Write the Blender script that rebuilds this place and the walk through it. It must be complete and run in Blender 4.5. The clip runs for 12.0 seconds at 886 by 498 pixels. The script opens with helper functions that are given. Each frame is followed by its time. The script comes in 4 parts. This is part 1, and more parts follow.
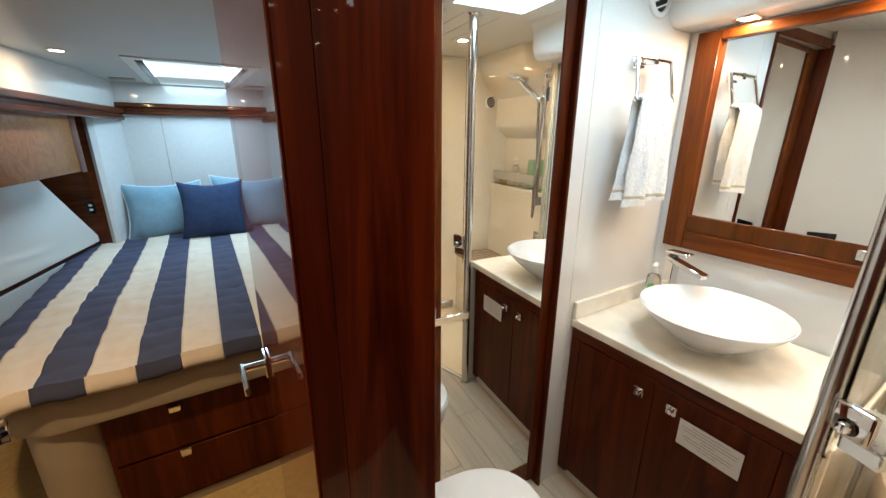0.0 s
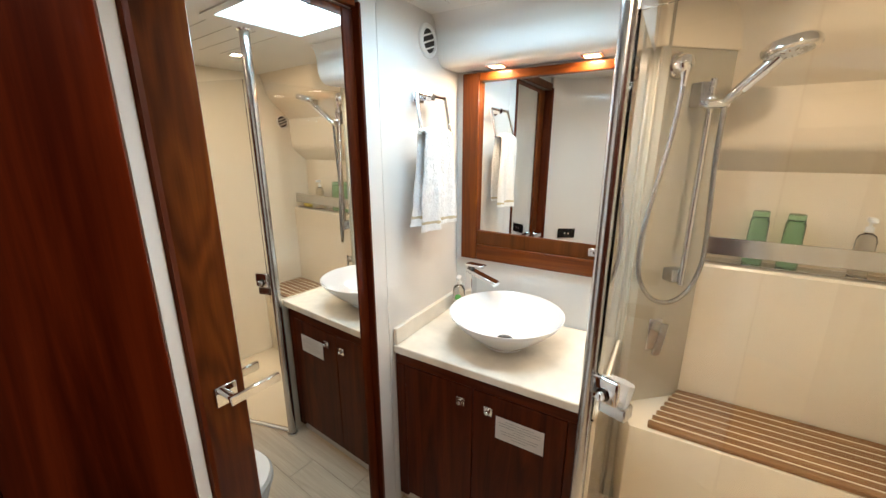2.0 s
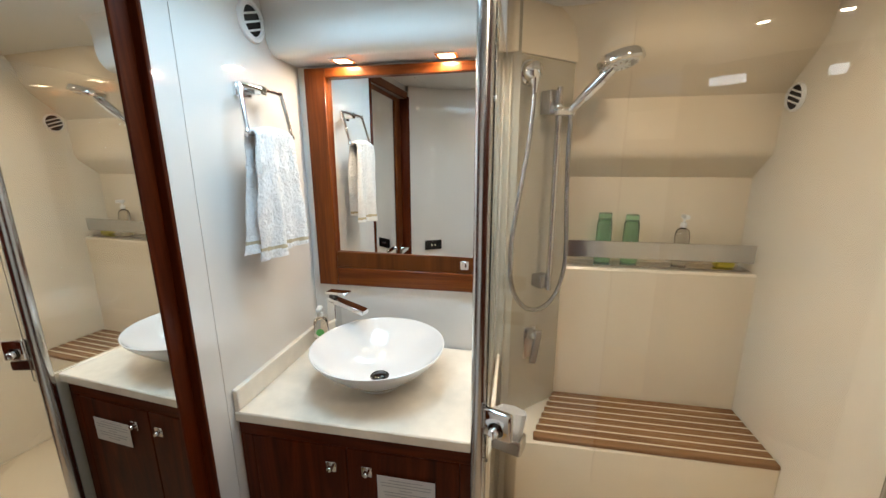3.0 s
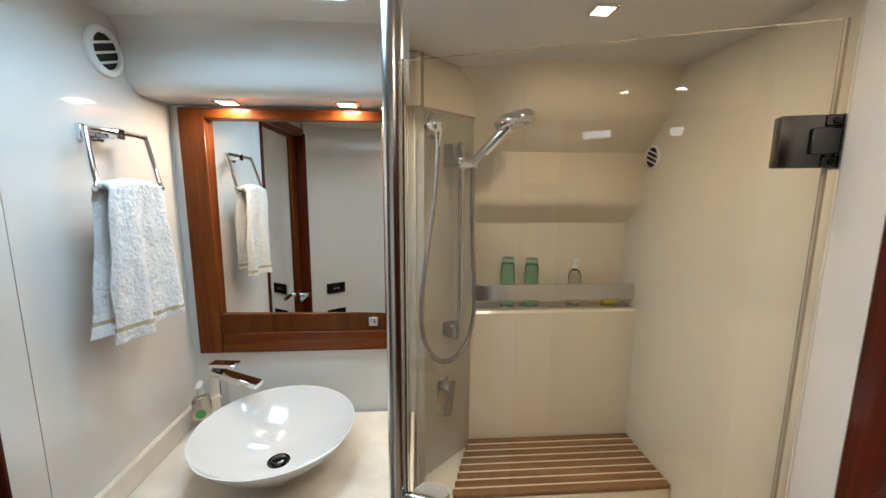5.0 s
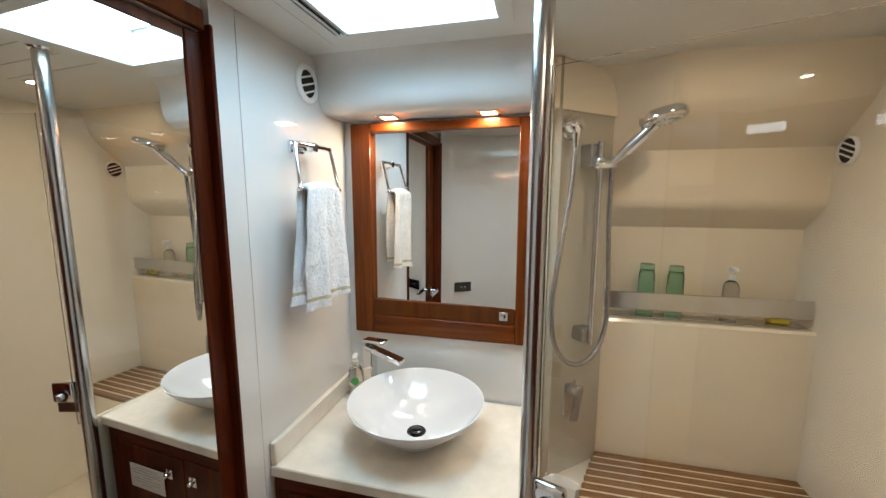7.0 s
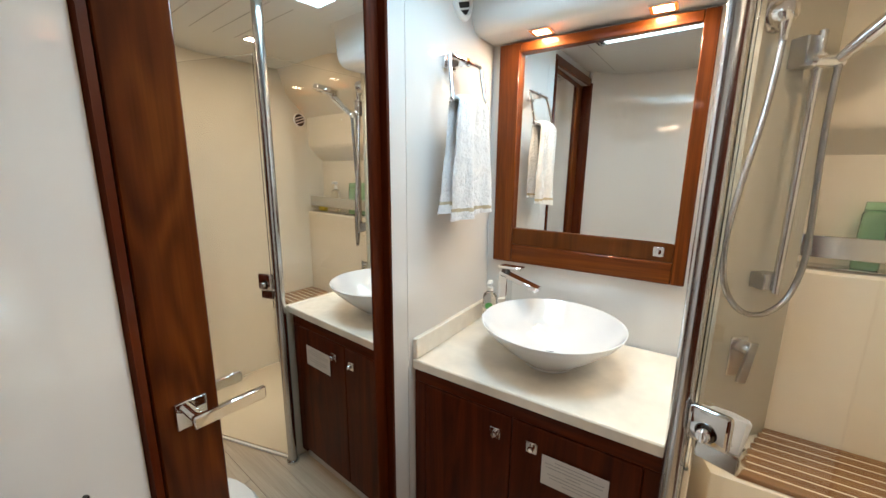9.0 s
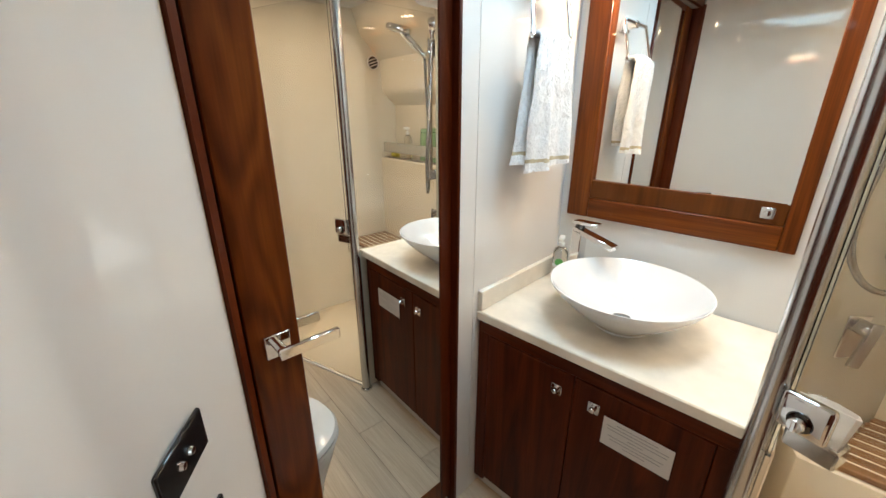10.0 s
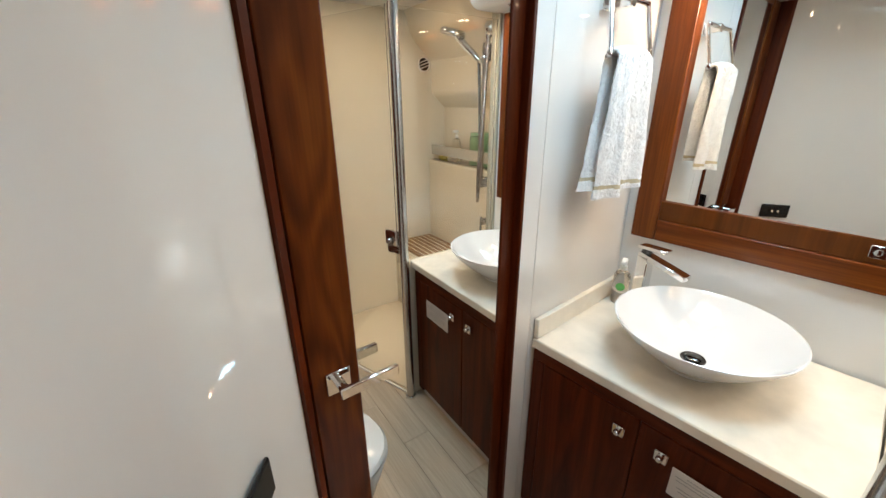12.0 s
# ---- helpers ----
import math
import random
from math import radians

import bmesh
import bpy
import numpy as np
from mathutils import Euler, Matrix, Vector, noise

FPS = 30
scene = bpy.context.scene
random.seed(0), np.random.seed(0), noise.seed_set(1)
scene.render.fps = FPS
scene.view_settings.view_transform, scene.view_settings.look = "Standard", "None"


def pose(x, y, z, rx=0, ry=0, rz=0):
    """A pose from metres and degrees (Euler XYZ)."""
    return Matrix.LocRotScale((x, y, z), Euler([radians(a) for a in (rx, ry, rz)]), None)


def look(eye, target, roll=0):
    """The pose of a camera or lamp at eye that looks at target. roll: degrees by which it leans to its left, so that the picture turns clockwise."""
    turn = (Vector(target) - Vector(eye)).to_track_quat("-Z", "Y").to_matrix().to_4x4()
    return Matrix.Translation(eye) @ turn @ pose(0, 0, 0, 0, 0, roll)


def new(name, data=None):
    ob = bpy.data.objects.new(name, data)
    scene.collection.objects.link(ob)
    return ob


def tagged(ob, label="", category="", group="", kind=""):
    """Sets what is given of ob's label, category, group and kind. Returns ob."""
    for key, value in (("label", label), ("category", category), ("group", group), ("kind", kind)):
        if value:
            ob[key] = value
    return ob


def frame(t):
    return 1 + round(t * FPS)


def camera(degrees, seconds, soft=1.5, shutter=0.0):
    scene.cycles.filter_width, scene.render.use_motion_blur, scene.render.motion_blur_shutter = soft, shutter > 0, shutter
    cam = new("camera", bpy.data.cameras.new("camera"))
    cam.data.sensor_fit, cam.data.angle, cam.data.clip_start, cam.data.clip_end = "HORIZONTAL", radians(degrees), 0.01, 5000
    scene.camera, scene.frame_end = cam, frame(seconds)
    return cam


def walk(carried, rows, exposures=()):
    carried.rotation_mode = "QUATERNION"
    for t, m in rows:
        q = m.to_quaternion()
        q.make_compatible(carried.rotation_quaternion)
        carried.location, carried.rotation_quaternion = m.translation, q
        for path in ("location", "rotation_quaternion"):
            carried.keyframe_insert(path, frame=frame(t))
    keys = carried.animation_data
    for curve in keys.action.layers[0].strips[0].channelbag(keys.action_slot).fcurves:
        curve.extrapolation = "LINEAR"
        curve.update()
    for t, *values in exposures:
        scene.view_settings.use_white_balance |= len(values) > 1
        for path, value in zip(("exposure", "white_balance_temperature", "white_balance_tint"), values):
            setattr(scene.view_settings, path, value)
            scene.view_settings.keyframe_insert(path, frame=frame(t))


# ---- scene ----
cam = camera(98.4, 12.0)
PATH = [
    (0, (-1.7, -0.925, 1.511), (-0.698, 0.708, 0.936), 0.3),
    (0.5, (-1.652, -0.924, 1.529), (-0.435, 0.559, 0.964), -0.1),
    (1, (-1.612, -0.89, 1.543), (-0.225, 0.445, 1.0), 0.1),
    (1.5, (-1.614, -0.891, 1.553), (-0.084, 0.289, 1.037), 0.1),
    (2, (-1.618, -0.897, 1.577), (0.039, 0.097, 1.061), -0.1),
    (2.5, (-1.533, -0.857, 1.566), (0.251, -0.103, 1.068), -0.1),
    (3, (-1.416, -0.831, 1.552), (0.498, -0.464, 1.101), -0.2),
    (3.5, (-1.342, -0.824, 1.544), (0.615, -0.776, 1.135), -0.0),
    (5.5, (-1.348, -0.79, 1.644), (0.624, -0.927, 1.338), 0.3),
    (6, (-1.376, -0.771, 1.638), (0.597, -0.639, 1.338), 0.3),
    (6.5, (-1.404, -0.76, 1.628), (0.542, -0.405, 1.332), 0.2),
    (8.5, (-1.436, -0.771, 1.468), (0.346, 0.089, 1.178), 0.5),
    (9, (-1.45, -0.736, 1.419), (0.184, 0.346, 1.016), 0.5),
    (9.5, (-1.447, -0.728, 1.417), (0.013, 0.515, 0.848), 0.3),
    (10, (-1.426, -0.723, 1.433), (-0.077, 0.591, 0.759), -0.1),
    (10.5, (-1.408, -0.714, 1.465), (-0.102, 0.627, 0.759), -0.3),
    (11, (-1.413, -0.677, 1.482), (-0.121, 0.676, 0.775), -0.1),
    (11.5, (-1.414, -0.643, 1.498), (-0.166, 0.748, 0.784), -0.3),
    (12, (-1.419, -0.63, 1.521), (-0.226, 0.805, 0.801), -0.5),
]
walk(cam, [(t, look(eye, target, roll)) for t, eye, target, roll in PATH],
     exposures=[(0, 0.28, 6720, 11), (2, 0.30, 6560, 12), (3, -0.11, 6230, 10), (3.5, -0.25, 6120, 9), (5.5, -0.40, 6140, 10), (6.5, -0.36, 6170, 10), (8.5, -0.02, 6230, 10), (10, 0.16, 6450, 11), (12, 0.08, 6380, 11)])

# ---- light ----
world = bpy.data.worlds.new("world")
scene.world = world
world.use_nodes = True
wn = world.node_tree
sky = wn.nodes.new("ShaderNodeTexSky")
sky.sky_type = "NISHITA"
sky.sun_disc = False
sky.sun_elevation = radians(50)
wn.links.new(sky.outputs[0], wn.nodes["Background"].inputs[0])
wn.nodes["Background"].inputs[1].default_value = 0.1


def area_lamp(name, m, sx, sy, watts, colour, spread=180):
    d = bpy.data.lights.new(name, "AREA")
    d.shape, d.size, d.size_y, d.energy, d.color, d.spread = "RECTANGLE", sx, sy, watts, colour, radians(spread)
    ob = new(name, d)
    ob.matrix_world = m
    return ob


def down_lamp(name, at, watts, colour, size, shape="SQUARE"):
    """The light of one recessed lamp, as large as its lens, shining down."""
    d = bpy.data.lights.new(name, "AREA")
    d.shape, d.size, d.energy, d.color = shape, size, watts, colour
    ob = new(name, d)
    ob.matrix_world = pose(*at)
    return ob


DAY, WARM, HALOGEN = (0.49, 0.78, 1.0), (1.0, 0.80, 0.56), (1.0, 0.77, 0.52)
BATH_CEIL, CABIN_CEIL = 2.075, 1.857
area_lamp("hatch_daylight_bath", pose(-0.545, -0.42, BATH_CEIL + 0.105), 0.36, 0.44, 10.4, DAY)
area_lamp("hatch_daylight_cabin", pose(-1.66, 2.1, CABIN_CEIL + 0.02), 0.46, 0.9, 14.0, DAY)
LAMPS = [("mirror_lamp_a", (-0.060, -0.217, 1.888), 2.7, HALOGEN, 0.050, "SQUARE"), ("mirror_lamp_b", (-0.060, -0.585, 1.888), 2.7, HALOGEN, 0.050, "SQUARE"),
         # The bathroom lamp at x -1.22 is an added fill, no known fixture.
         ("shower_lamp", (-0.34, -1.27, 2.068), 3.1, (1.0, 0.79, 0.55), 0.045, "SQUARE"), ("bath_fill", (-1.22, -0.95, 2.068), 3.8, WARM, 0.05, "DISK"),
         ("cabin_lamp", (-2.178, 1.53, 1.850), 1.6, WARM, 0.05, "DISK"), ("cabin_lamp_foot", (-2.20, -0.05, 1.850), 11.0, (1.0, 0.70, 0.40), 0.05, "DISK"),
         ("corridor_lamp_a", (-2.02, -1.09, 2.068), 1.1, WARM, 0.04, "DISK"), ("corridor_lamp_b", (-1.95, -0.87, 2.068), 1.1, WARM, 0.04, "DISK")]
for nm, at, w, c, size, shape in LAMPS:
    down_lamp(nm, at, w, c, size, shape)


# ---- materials ----
def nodes_of(name):
    m = bpy.data.materials.new(name)
    m.use_nodes = True
    nt = m.node_tree
    return m, nt, nt.nodes["Principled BSDF"]


def ramp(nt, fac, stops):
    r = nt.nodes.new("ShaderNodeValToRGB")
    e = r.color_ramp.elements
    while len(e) < len(stops):
        e.new(0.5)
    for el, (p, c) in zip(e, stops):
        el.position, el.color = p, (*c, 1)
    nt.links.new(fac, r.inputs[0])
    return r.outputs[0]


def noise_of(nt, scale, detail=4, stretch=(1, 1, 1), rough=0.55, dist=0.0, turn=(0, 0, 0)):
    tc = nt.nodes.new("ShaderNodeTexCoord")
    mp = nt.nodes.new("ShaderNodeMapping")
    mp.inputs["Scale"].default_value = stretch
    mp.inputs["Rotation"].default_value = [radians(a) for a in turn]
    nz = nt.nodes.new("ShaderNodeTexNoise")
    nz.inputs["Scale"].default_value = scale
    nz.inputs["Detail"].default_value = detail
    nz.inputs["Roughness"].default_value = rough
    nz.inputs["Distortion"].default_value = dist
    nt.links.new(tc.outputs["Object"], mp.inputs[0])
    nt.links.new(mp.outputs[0], nz.inputs["Vector"])
    return nz.outputs["Fac"]


def bump_in(nt, bsdf, h, strength, distance=0.001):
    b = nt.nodes.new("ShaderNodeBump")
    b.inputs["Strength"].default_value = strength
    b.inputs["Distance"].default_value = distance
    nt.links.new(h, b.inputs["Height"])
    nt.links.new(b.outputs[0], bsdf.inputs["Normal"])


def paint(name, col, rough=0.3, var=0.03, scale=6, bump=0.0, bscale=60, metal=0.0, coat=0.0, spec=0.5):
    m, nt, b = nodes_of(name)
    f = noise_of(nt, scale, 5)
    lo = [max(0, c * (1 - var)) for c in col]
    hi = [min(1, c * (1 + var)) for c in col]
    nt.links.new(ramp(nt, f, [(0.3, lo), (0.7, hi)]), b.inputs["Base Color"])
    b.inputs["Roughness"].default_value = rough
    b.inputs["Metallic"].default_value = metal
    b.inputs["Specular IOR Level"].default_value = spec
    if coat:
        b.inputs["Coat Weight"].default_value = coat
        b.inputs["Coat Roughness"].default_value = 0.04
    if bump:
        bump_in(nt, b, noise_of(nt, bscale, 3), bump, 0.004 if bump >= 1 else 0.001)
    return m


def wood(name, dark, mid, light, along="z", rough=0.4, coat=0.6, scale=1.0, coat_rough=0.05, pores=0.55):
    m, nt, b = nodes_of(name)
    st = {"x": (0.6, 9, 9), "y": (9, 0.6, 9), "z": (9, 9, 0.6)}[along]
    f1 = noise_of(nt, 1.6 * scale, 6, st, 0.62, 1.8)
    fine = {"x": (3, 160, 160), "y": (160, 3, 160), "z": (160, 160, 3)}[along]
    f2 = noise_of(nt, 1.5, 3, fine)
    c1 = ramp(nt, f1, [(0.3, dark), (0.5, mid), (0.72, light)])
    mix = nt.nodes.new("ShaderNodeMix")
    mix.data_type, mix.blend_type = "RGBA", "MULTIPLY"
    mix.inputs["Factor"].default_value = pores
    nt.links.new(c1, mix.inputs["A"])
    nt.links.new(ramp(nt, f2, [(0.35, (0.55, 0.5, 0.48)), (0.65, (1, 1, 1))]), mix.inputs["B"])
    nt.links.new(mix.outputs["Result"], b.inputs["Base Color"])
    b.inputs["Roughness"].default_value = rough
    b.inputs["Coat Weight"].default_value = coat
    b.inputs["Coat Roughness"].default_value = coat_rough
    b.inputs["Specular IOR Level"].default_value = 0.12
    return m


def figured(name, dark, mid, light):
    """Crown-cut veneer: long arched bands, with fine pores along the height."""
    m, nt, b = nodes_of(name)
    tc = nt.nodes.new("ShaderNodeTexCoord")
    mp = nt.nodes.new("ShaderNodeMapping")
    mp.inputs["Scale"].default_value = (6.5, 6.5, 1.15)
    nz = nt.nodes.new("ShaderNodeTexNoise")
    nz.inputs["Scale"].default_value, nz.inputs["Detail"].default_value = 1.25, 1.5
    nt.links.new(tc.outputs["Object"], mp.inputs[0])
    nt.links.new(mp.outputs[0], nz.inputs["Vector"])
    rings = nt.nodes.new("ShaderNodeMath")
    rings.operation = "MULTIPLY"
    rings.inputs[1].default_value = 75.0
    wave = nt.nodes.new("ShaderNodeMath")
    wave.operation = "SINE"
    nt.links.new(nz.outputs["Fac"], rings.inputs[0])
    nt.links.new(rings.outputs[0], wave.inputs[0])
    broad = noise_of(nt, 1.0, 3, (9, 9, 0.5), 0.6, 0.8)
    mixf = nt.nodes.new("ShaderNodeMath")
    mixf.operation = "MULTIPLY_ADD"
    mixf.inputs[1].default_value = 0.09
    nt.links.new(wave.outputs[0], mixf.inputs[0])
    nt.links.new(broad, mixf.inputs[2])
    c1 = ramp(nt, mixf.outputs[0], [(0.28, dark), (0.5, mid), (0.75, light)])
    mix = nt.nodes.new("ShaderNodeMix")
    mix.data_type, mix.blend_type = "RGBA", "MULTIPLY"
    mix.inputs["Factor"].default_value = 0.35
    nt.links.new(c1, mix.inputs["A"])
    nt.links.new(ramp(nt, noise_of(nt, 1.5, 3, (160, 160, 3)), [(0.35, (0.55, 0.5, 0.48)), (0.65, (1, 1, 1))]), mix.inputs["B"])
    nt.links.new(mix.outputs["Result"], b.inputs["Base Color"])
    b.inputs["Roughness"].default_value = 0.4
    b.inputs["Coat Weight"].default_value = 0.12
    b.inputs["Coat Roughness"].default_value = 0.05
    b.inputs["Specular IOR Level"].default_value = 0.12
    return m


def glow(name, col, strength):
    m, nt, b = nodes_of(name)
    b.inputs["Base Color"].default_value = (0.8, 0.8, 0.8, 1)
    b.inputs["Emission Color"].default_value = (*col, 1)
    b.inputs["Emission Strength"].default_value = strength
    return m


def glass(name, col=(0.97, 0.98, 0.97), rough=0.0, ior=1.45):
    m, nt, b = nodes_of(name)
    b.inputs["Base Color"].default_value = (*col, 1)
    b.inputs["Transmission Weight"].default_value = 1.0
    b.inputs["Roughness"].default_value = rough
    b.inputs["IOR"].default_value = ior
    return m


M_GEL = paint("white_gelcoat", (0.70, 0.675, 0.64), 0.06, 0.012, 2.0, coat=0.5)
M_GELCREAM = paint("cream_gelcoat", (0.745, 0.65, 0.50), 0.15, 0.02, 2.0, 0.03, 9, coat=0.8)
# Gelcoat again, with the light on the side wall put into its colour.
M_GELSIDELIT = paint("side_lit_gelcoat", (0.775, 0.71, 0.585), 0.15, 0.02, 2.0, 0.03, 9, coat=0.8)
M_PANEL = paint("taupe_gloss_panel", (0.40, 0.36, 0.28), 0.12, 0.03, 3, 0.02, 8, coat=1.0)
M_CEIL = paint("satin_headliner", (0.70, 0.68, 0.635), 0.35, 0.015, 3)
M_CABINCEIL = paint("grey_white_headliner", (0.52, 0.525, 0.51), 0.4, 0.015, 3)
M_WOOD = wood("varnished_mahogany", (0.075, 0.0145, 0.0020), (0.140, 0.032, 0.0040), (0.200, 0.055, 0.0075), coat=0.25)
M_WOODY = wood("varnished_mahogany_across", (0.075, 0.0145, 0.0020), (0.140, 0.032, 0.0040), (0.200, 0.055, 0.0075), "y", coat=0.25)
M_DARK = wood("dark_mahogany", (0.026, 0.0028, 0.0008), (0.080, 0.0100, 0.0024), (0.160, 0.026, 0.0058), coat=0.5, pores=0.3, coat_rough=0.03)
M_CAB = wood("walnut_veneer", (0.036, 0.0048, 0.0008), (0.074, 0.0112, 0.0016), (0.116, 0.0205, 0.0029), coat=0.06, pores=0.25)
M_LACQUER = wood("lacquered_mahogany", (0.034, 0.0037, 0.0011), (0.102, 0.0132, 0.0033), (0.205, 0.035, 0.0083), coat=1.0, pores=0.3, coat_rough=0.02)
M_CABY = wood("walnut_veneer_across", (0.036, 0.0048, 0.0008), (0.074, 0.0112, 0.0016), (0.116, 0.0205, 0.0029), "y", coat=0.06, pores=0.25)
M_STILE = figured("figured_walnut", (0.058, 0.0105, 0.0013), (0.126, 0.0280, 0.0034), (0.215, 0.060, 0.0078))
M_LOWPANEL = wood("quiet_mahogany", (0.058, 0.0140, 0.0020), (0.098, 0.0260, 0.0036), (0.128, 0.0370, 0.0052), scale=0.6, coat=0.25, pores=0.2)
M_MARBLE = paint("cream_marble", (0.76, 0.69, 0.58), 0.14, 0.11, 9, coat=0.6)
M_CERAMIC = paint("white_ceramic", (0.67, 0.67, 0.665), 0.08, 0.005, 2, coat=0.6)
M_CHROME = paint("chrome", (0.82, 0.82, 0.82), 0.06, 0.01, 4, metal=1.0)
M_POST = paint("satin_chrome_post", (0.62, 0.62, 0.62), 0.20, 0.02, 8, metal=1.0)
M_HOSE = paint("ribbed_hose_steel", (0.36, 0.35, 0.34), 0.25, 0.03, 40, 0.4, 500, metal=1.0)
M_STEEL = paint("polished_steel", (0.62, 0.61, 0.60), 0.12, 0.02, 8, metal=1.0)
M_DARKCHROME = paint("dark_chrome", (0.10, 0.095, 0.09), 0.10, 0.02, 8, metal=1.0)
M_SATIN = paint("satin_chrome", (0.46, 0.455, 0.45), 0.22, 0.02, 8, metal=1.0)
M_GUNMETAL = paint("gunmetal", (0.13, 0.125, 0.12), 0.25, 0.03, 8, metal=1.0)
M_MIRROR = paint("mirror_silver", (0.88, 0.89, 0.87), 0.0, 0.0, 1, metal=1.0)
M_GLASS = glass("shower_glass", (0.985, 0.98, 0.965))
M_TOWEL = paint("white_terry", (0.68, 0.68, 0.68), 0.95, 0.05, 70, 1.0, 115, spec=0.1)
M_BAND = paint("beige_band", (0.42, 0.36, 0.24), 0.8, 0.1, 60)
M_BLACK = paint("black_plastic", (0.008, 0.008, 0.009), 0.15, 0.02, 6)
M_BLACKGAP = paint("dark_gap", (0.02, 0.018, 0.016), 0.8, 0.1, 6)
M_WHITEPL = paint("white_plastic", (0.78, 0.78, 0.76), 0.35, 0.02, 8)
M_PAPER = paint("white_paper", (0.62, 0.60, 0.58), 0.6, 0.02, 12)
M_INK = paint("grey_ink", (0.32, 0.32, 0.32), 0.7, 0.05, 20)
M_TEAK = wood("pale_teak", (0.165, 0.078, 0.030), (0.25, 0.128, 0.052), (0.33, 0.182, 0.080), "y", 0.5, 0.1)
M_CAULK = paint("cream_caulk", (0.72, 0.62, 0.45), 0.5, 0.03, 20)
M_GREEN = glass("green_bottle", (0.48, 0.85, 0.60), 0.2)
M_CLEAR = glass("clear_bottle", (0.95, 0.93, 0.9), 0.05)
M_FROST = glass("frosted_plastic", (0.93, 0.94, 0.95), 0.35, 1.2)
M_FROST.node_tree.nodes["Principled BSDF"].inputs["Transmission Weight"].default_value = 0.6
M_YELLOW = paint("yellow_sachet", (0.65, 0.55, 0.05), 0.4)
M_SOAPLIQ = paint("pale_soap", (0.78, 0.70, 0.60), 0.3)
M_LABELGREEN = paint("green_label", (0.12, 0.42, 0.10), 0.5)
M_FLOORW = wood("pale_plank", (0.53, 0.42, 0.302), (0.61, 0.49, 0.36), (0.68, 0.56, 0.42), "y", 0.4, 0.15, 0.8, pores=0.3)
fl_nt = M_FLOORW.node_tree
fl_info = fl_nt.nodes.new("ShaderNodeObjectInfo")
fl_mix = fl_nt.nodes.new("ShaderNodeHueSaturation")
fl_map = fl_nt.nodes.new("ShaderNodeMapRange")
fl_map.inputs["To Min"].default_value, fl_map.inputs["To Max"].default_value = 0.94, 1.06
fl_bsdf = fl_nt.nodes["Principled BSDF"]
fl_src = fl_bsdf.inputs["Base Color"].links[0].from_socket
fl_nt.links.new(fl_info.outputs["Random"], fl_map.inputs["Value"])
fl_nt.links.new(fl_map.outputs[0], fl_mix.inputs["Value"])
fl_nt.links.new(fl_src, fl_mix.inputs["Color"])
fl_nt.links.new(fl_mix.outputs[0], fl_bsdf.inputs["Base Color"])
M_FLOORGAP = paint("floor_joint", (0.52, 0.415, 0.30), 0.8, 0.1, 20)
M_FABRIC = paint("grey_wall_fabric", (0.54, 0.55, 0.55), 0.9, 0.04, 40, 0.3, 300)
M_GROOVE = paint("headliner_groove", (0.47, 0.44, 0.39), 0.8, 0.05, 20)
M_SANDVINYL = paint("sand_vinyl", (0.34, 0.29, 0.22), 0.6, 0.05, 10, 0.2, 120)
M_CABINWOOD = wood("honey_teak", (0.20, 0.075, 0.020), (0.29, 0.118, 0.034), (0.36, 0.165, 0.055), "x", coat=0.2)
# The warm light on the cabin floor is put into this colour.
M_WARMLITFLOOR = paint("warm_lit_carpet", (0.60, 0.43, 0.19), 0.95, 0.12, 40, 0.5, 300)
M_PILBLUE = paint("pale_blue_cotton", (0.17, 0.31, 0.41), 0.9, 0.06, 30, 0.5, 400)
M_PILNAVY = paint("navy_velvet", (0.012, 0.030, 0.085), 0.9, 0.2, 30, 0.5, 400)
M_PIPING = paint("pale_piping", (0.6, 0.72, 0.8), 0.8)
M_CABINRAIL = wood("rail_mahogany", (0.040, 0.008, 0.0025), (0.088, 0.021, 0.006), (0.140, 0.040, 0.012), "x", coat=0.3)
M_QUILTCREAM = paint("cream_quilt", (0.62, 0.56, 0.475), 0.9, 0.05, 20, 0.4, 300)
M_QUILTNAVY = paint("navy_quilt", (0.044, 0.052, 0.100), 0.9, 0.1, 20, 0.4, 300)
M_HATCH = glow("hatch_acrylic", (0.66, 0.88, 1.0), 0.9)
M_LENS = glow("lamp_lens", (1.0, 0.86, 0.66), 14.0)
M_DAYPANE = glow("daylit_pane", (0.85, 0.95, 1.0), 5.5)
M_LENSHALOGEN = glow("halogen_lens", (1.0, 0.70, 0.40), 14.0)


# ---- builders ----
def finish(bm, name, material, smooth=True):
    bmesh.ops.recalc_face_normals(bm, faces=bm.faces)
    me = bpy.data.meshes.new(name)
    bm.to_mesh(me)
    bm.free()
    for mt in material if isinstance(material, (list, tuple)) else [material]:
        me.materials.append(mt)
    if smooth:
        me.polygons.foreach_set("use_smooth", [True] * len(me.polygons))
        me.set_sharp_from_angle(angle=radians(38))
    return me


def part(name, bm, material, parent=None, label=""):
    ob = new(name, finish(bm, name, material))
    if parent:
        ob.parent = parent
    if label:
        ob["label"] = label
    return ob


def thing(name, m, label, category, group="", kind=""):
    ob = new(name)
    ob.empty_display_size = 0.05
    ob.matrix_world = m
    return tagged(ob, label, category, group, kind)


def setting(name, bm, material, label="", category=""):
    return tagged(part(name, bm, material), label, category, kind="structure")


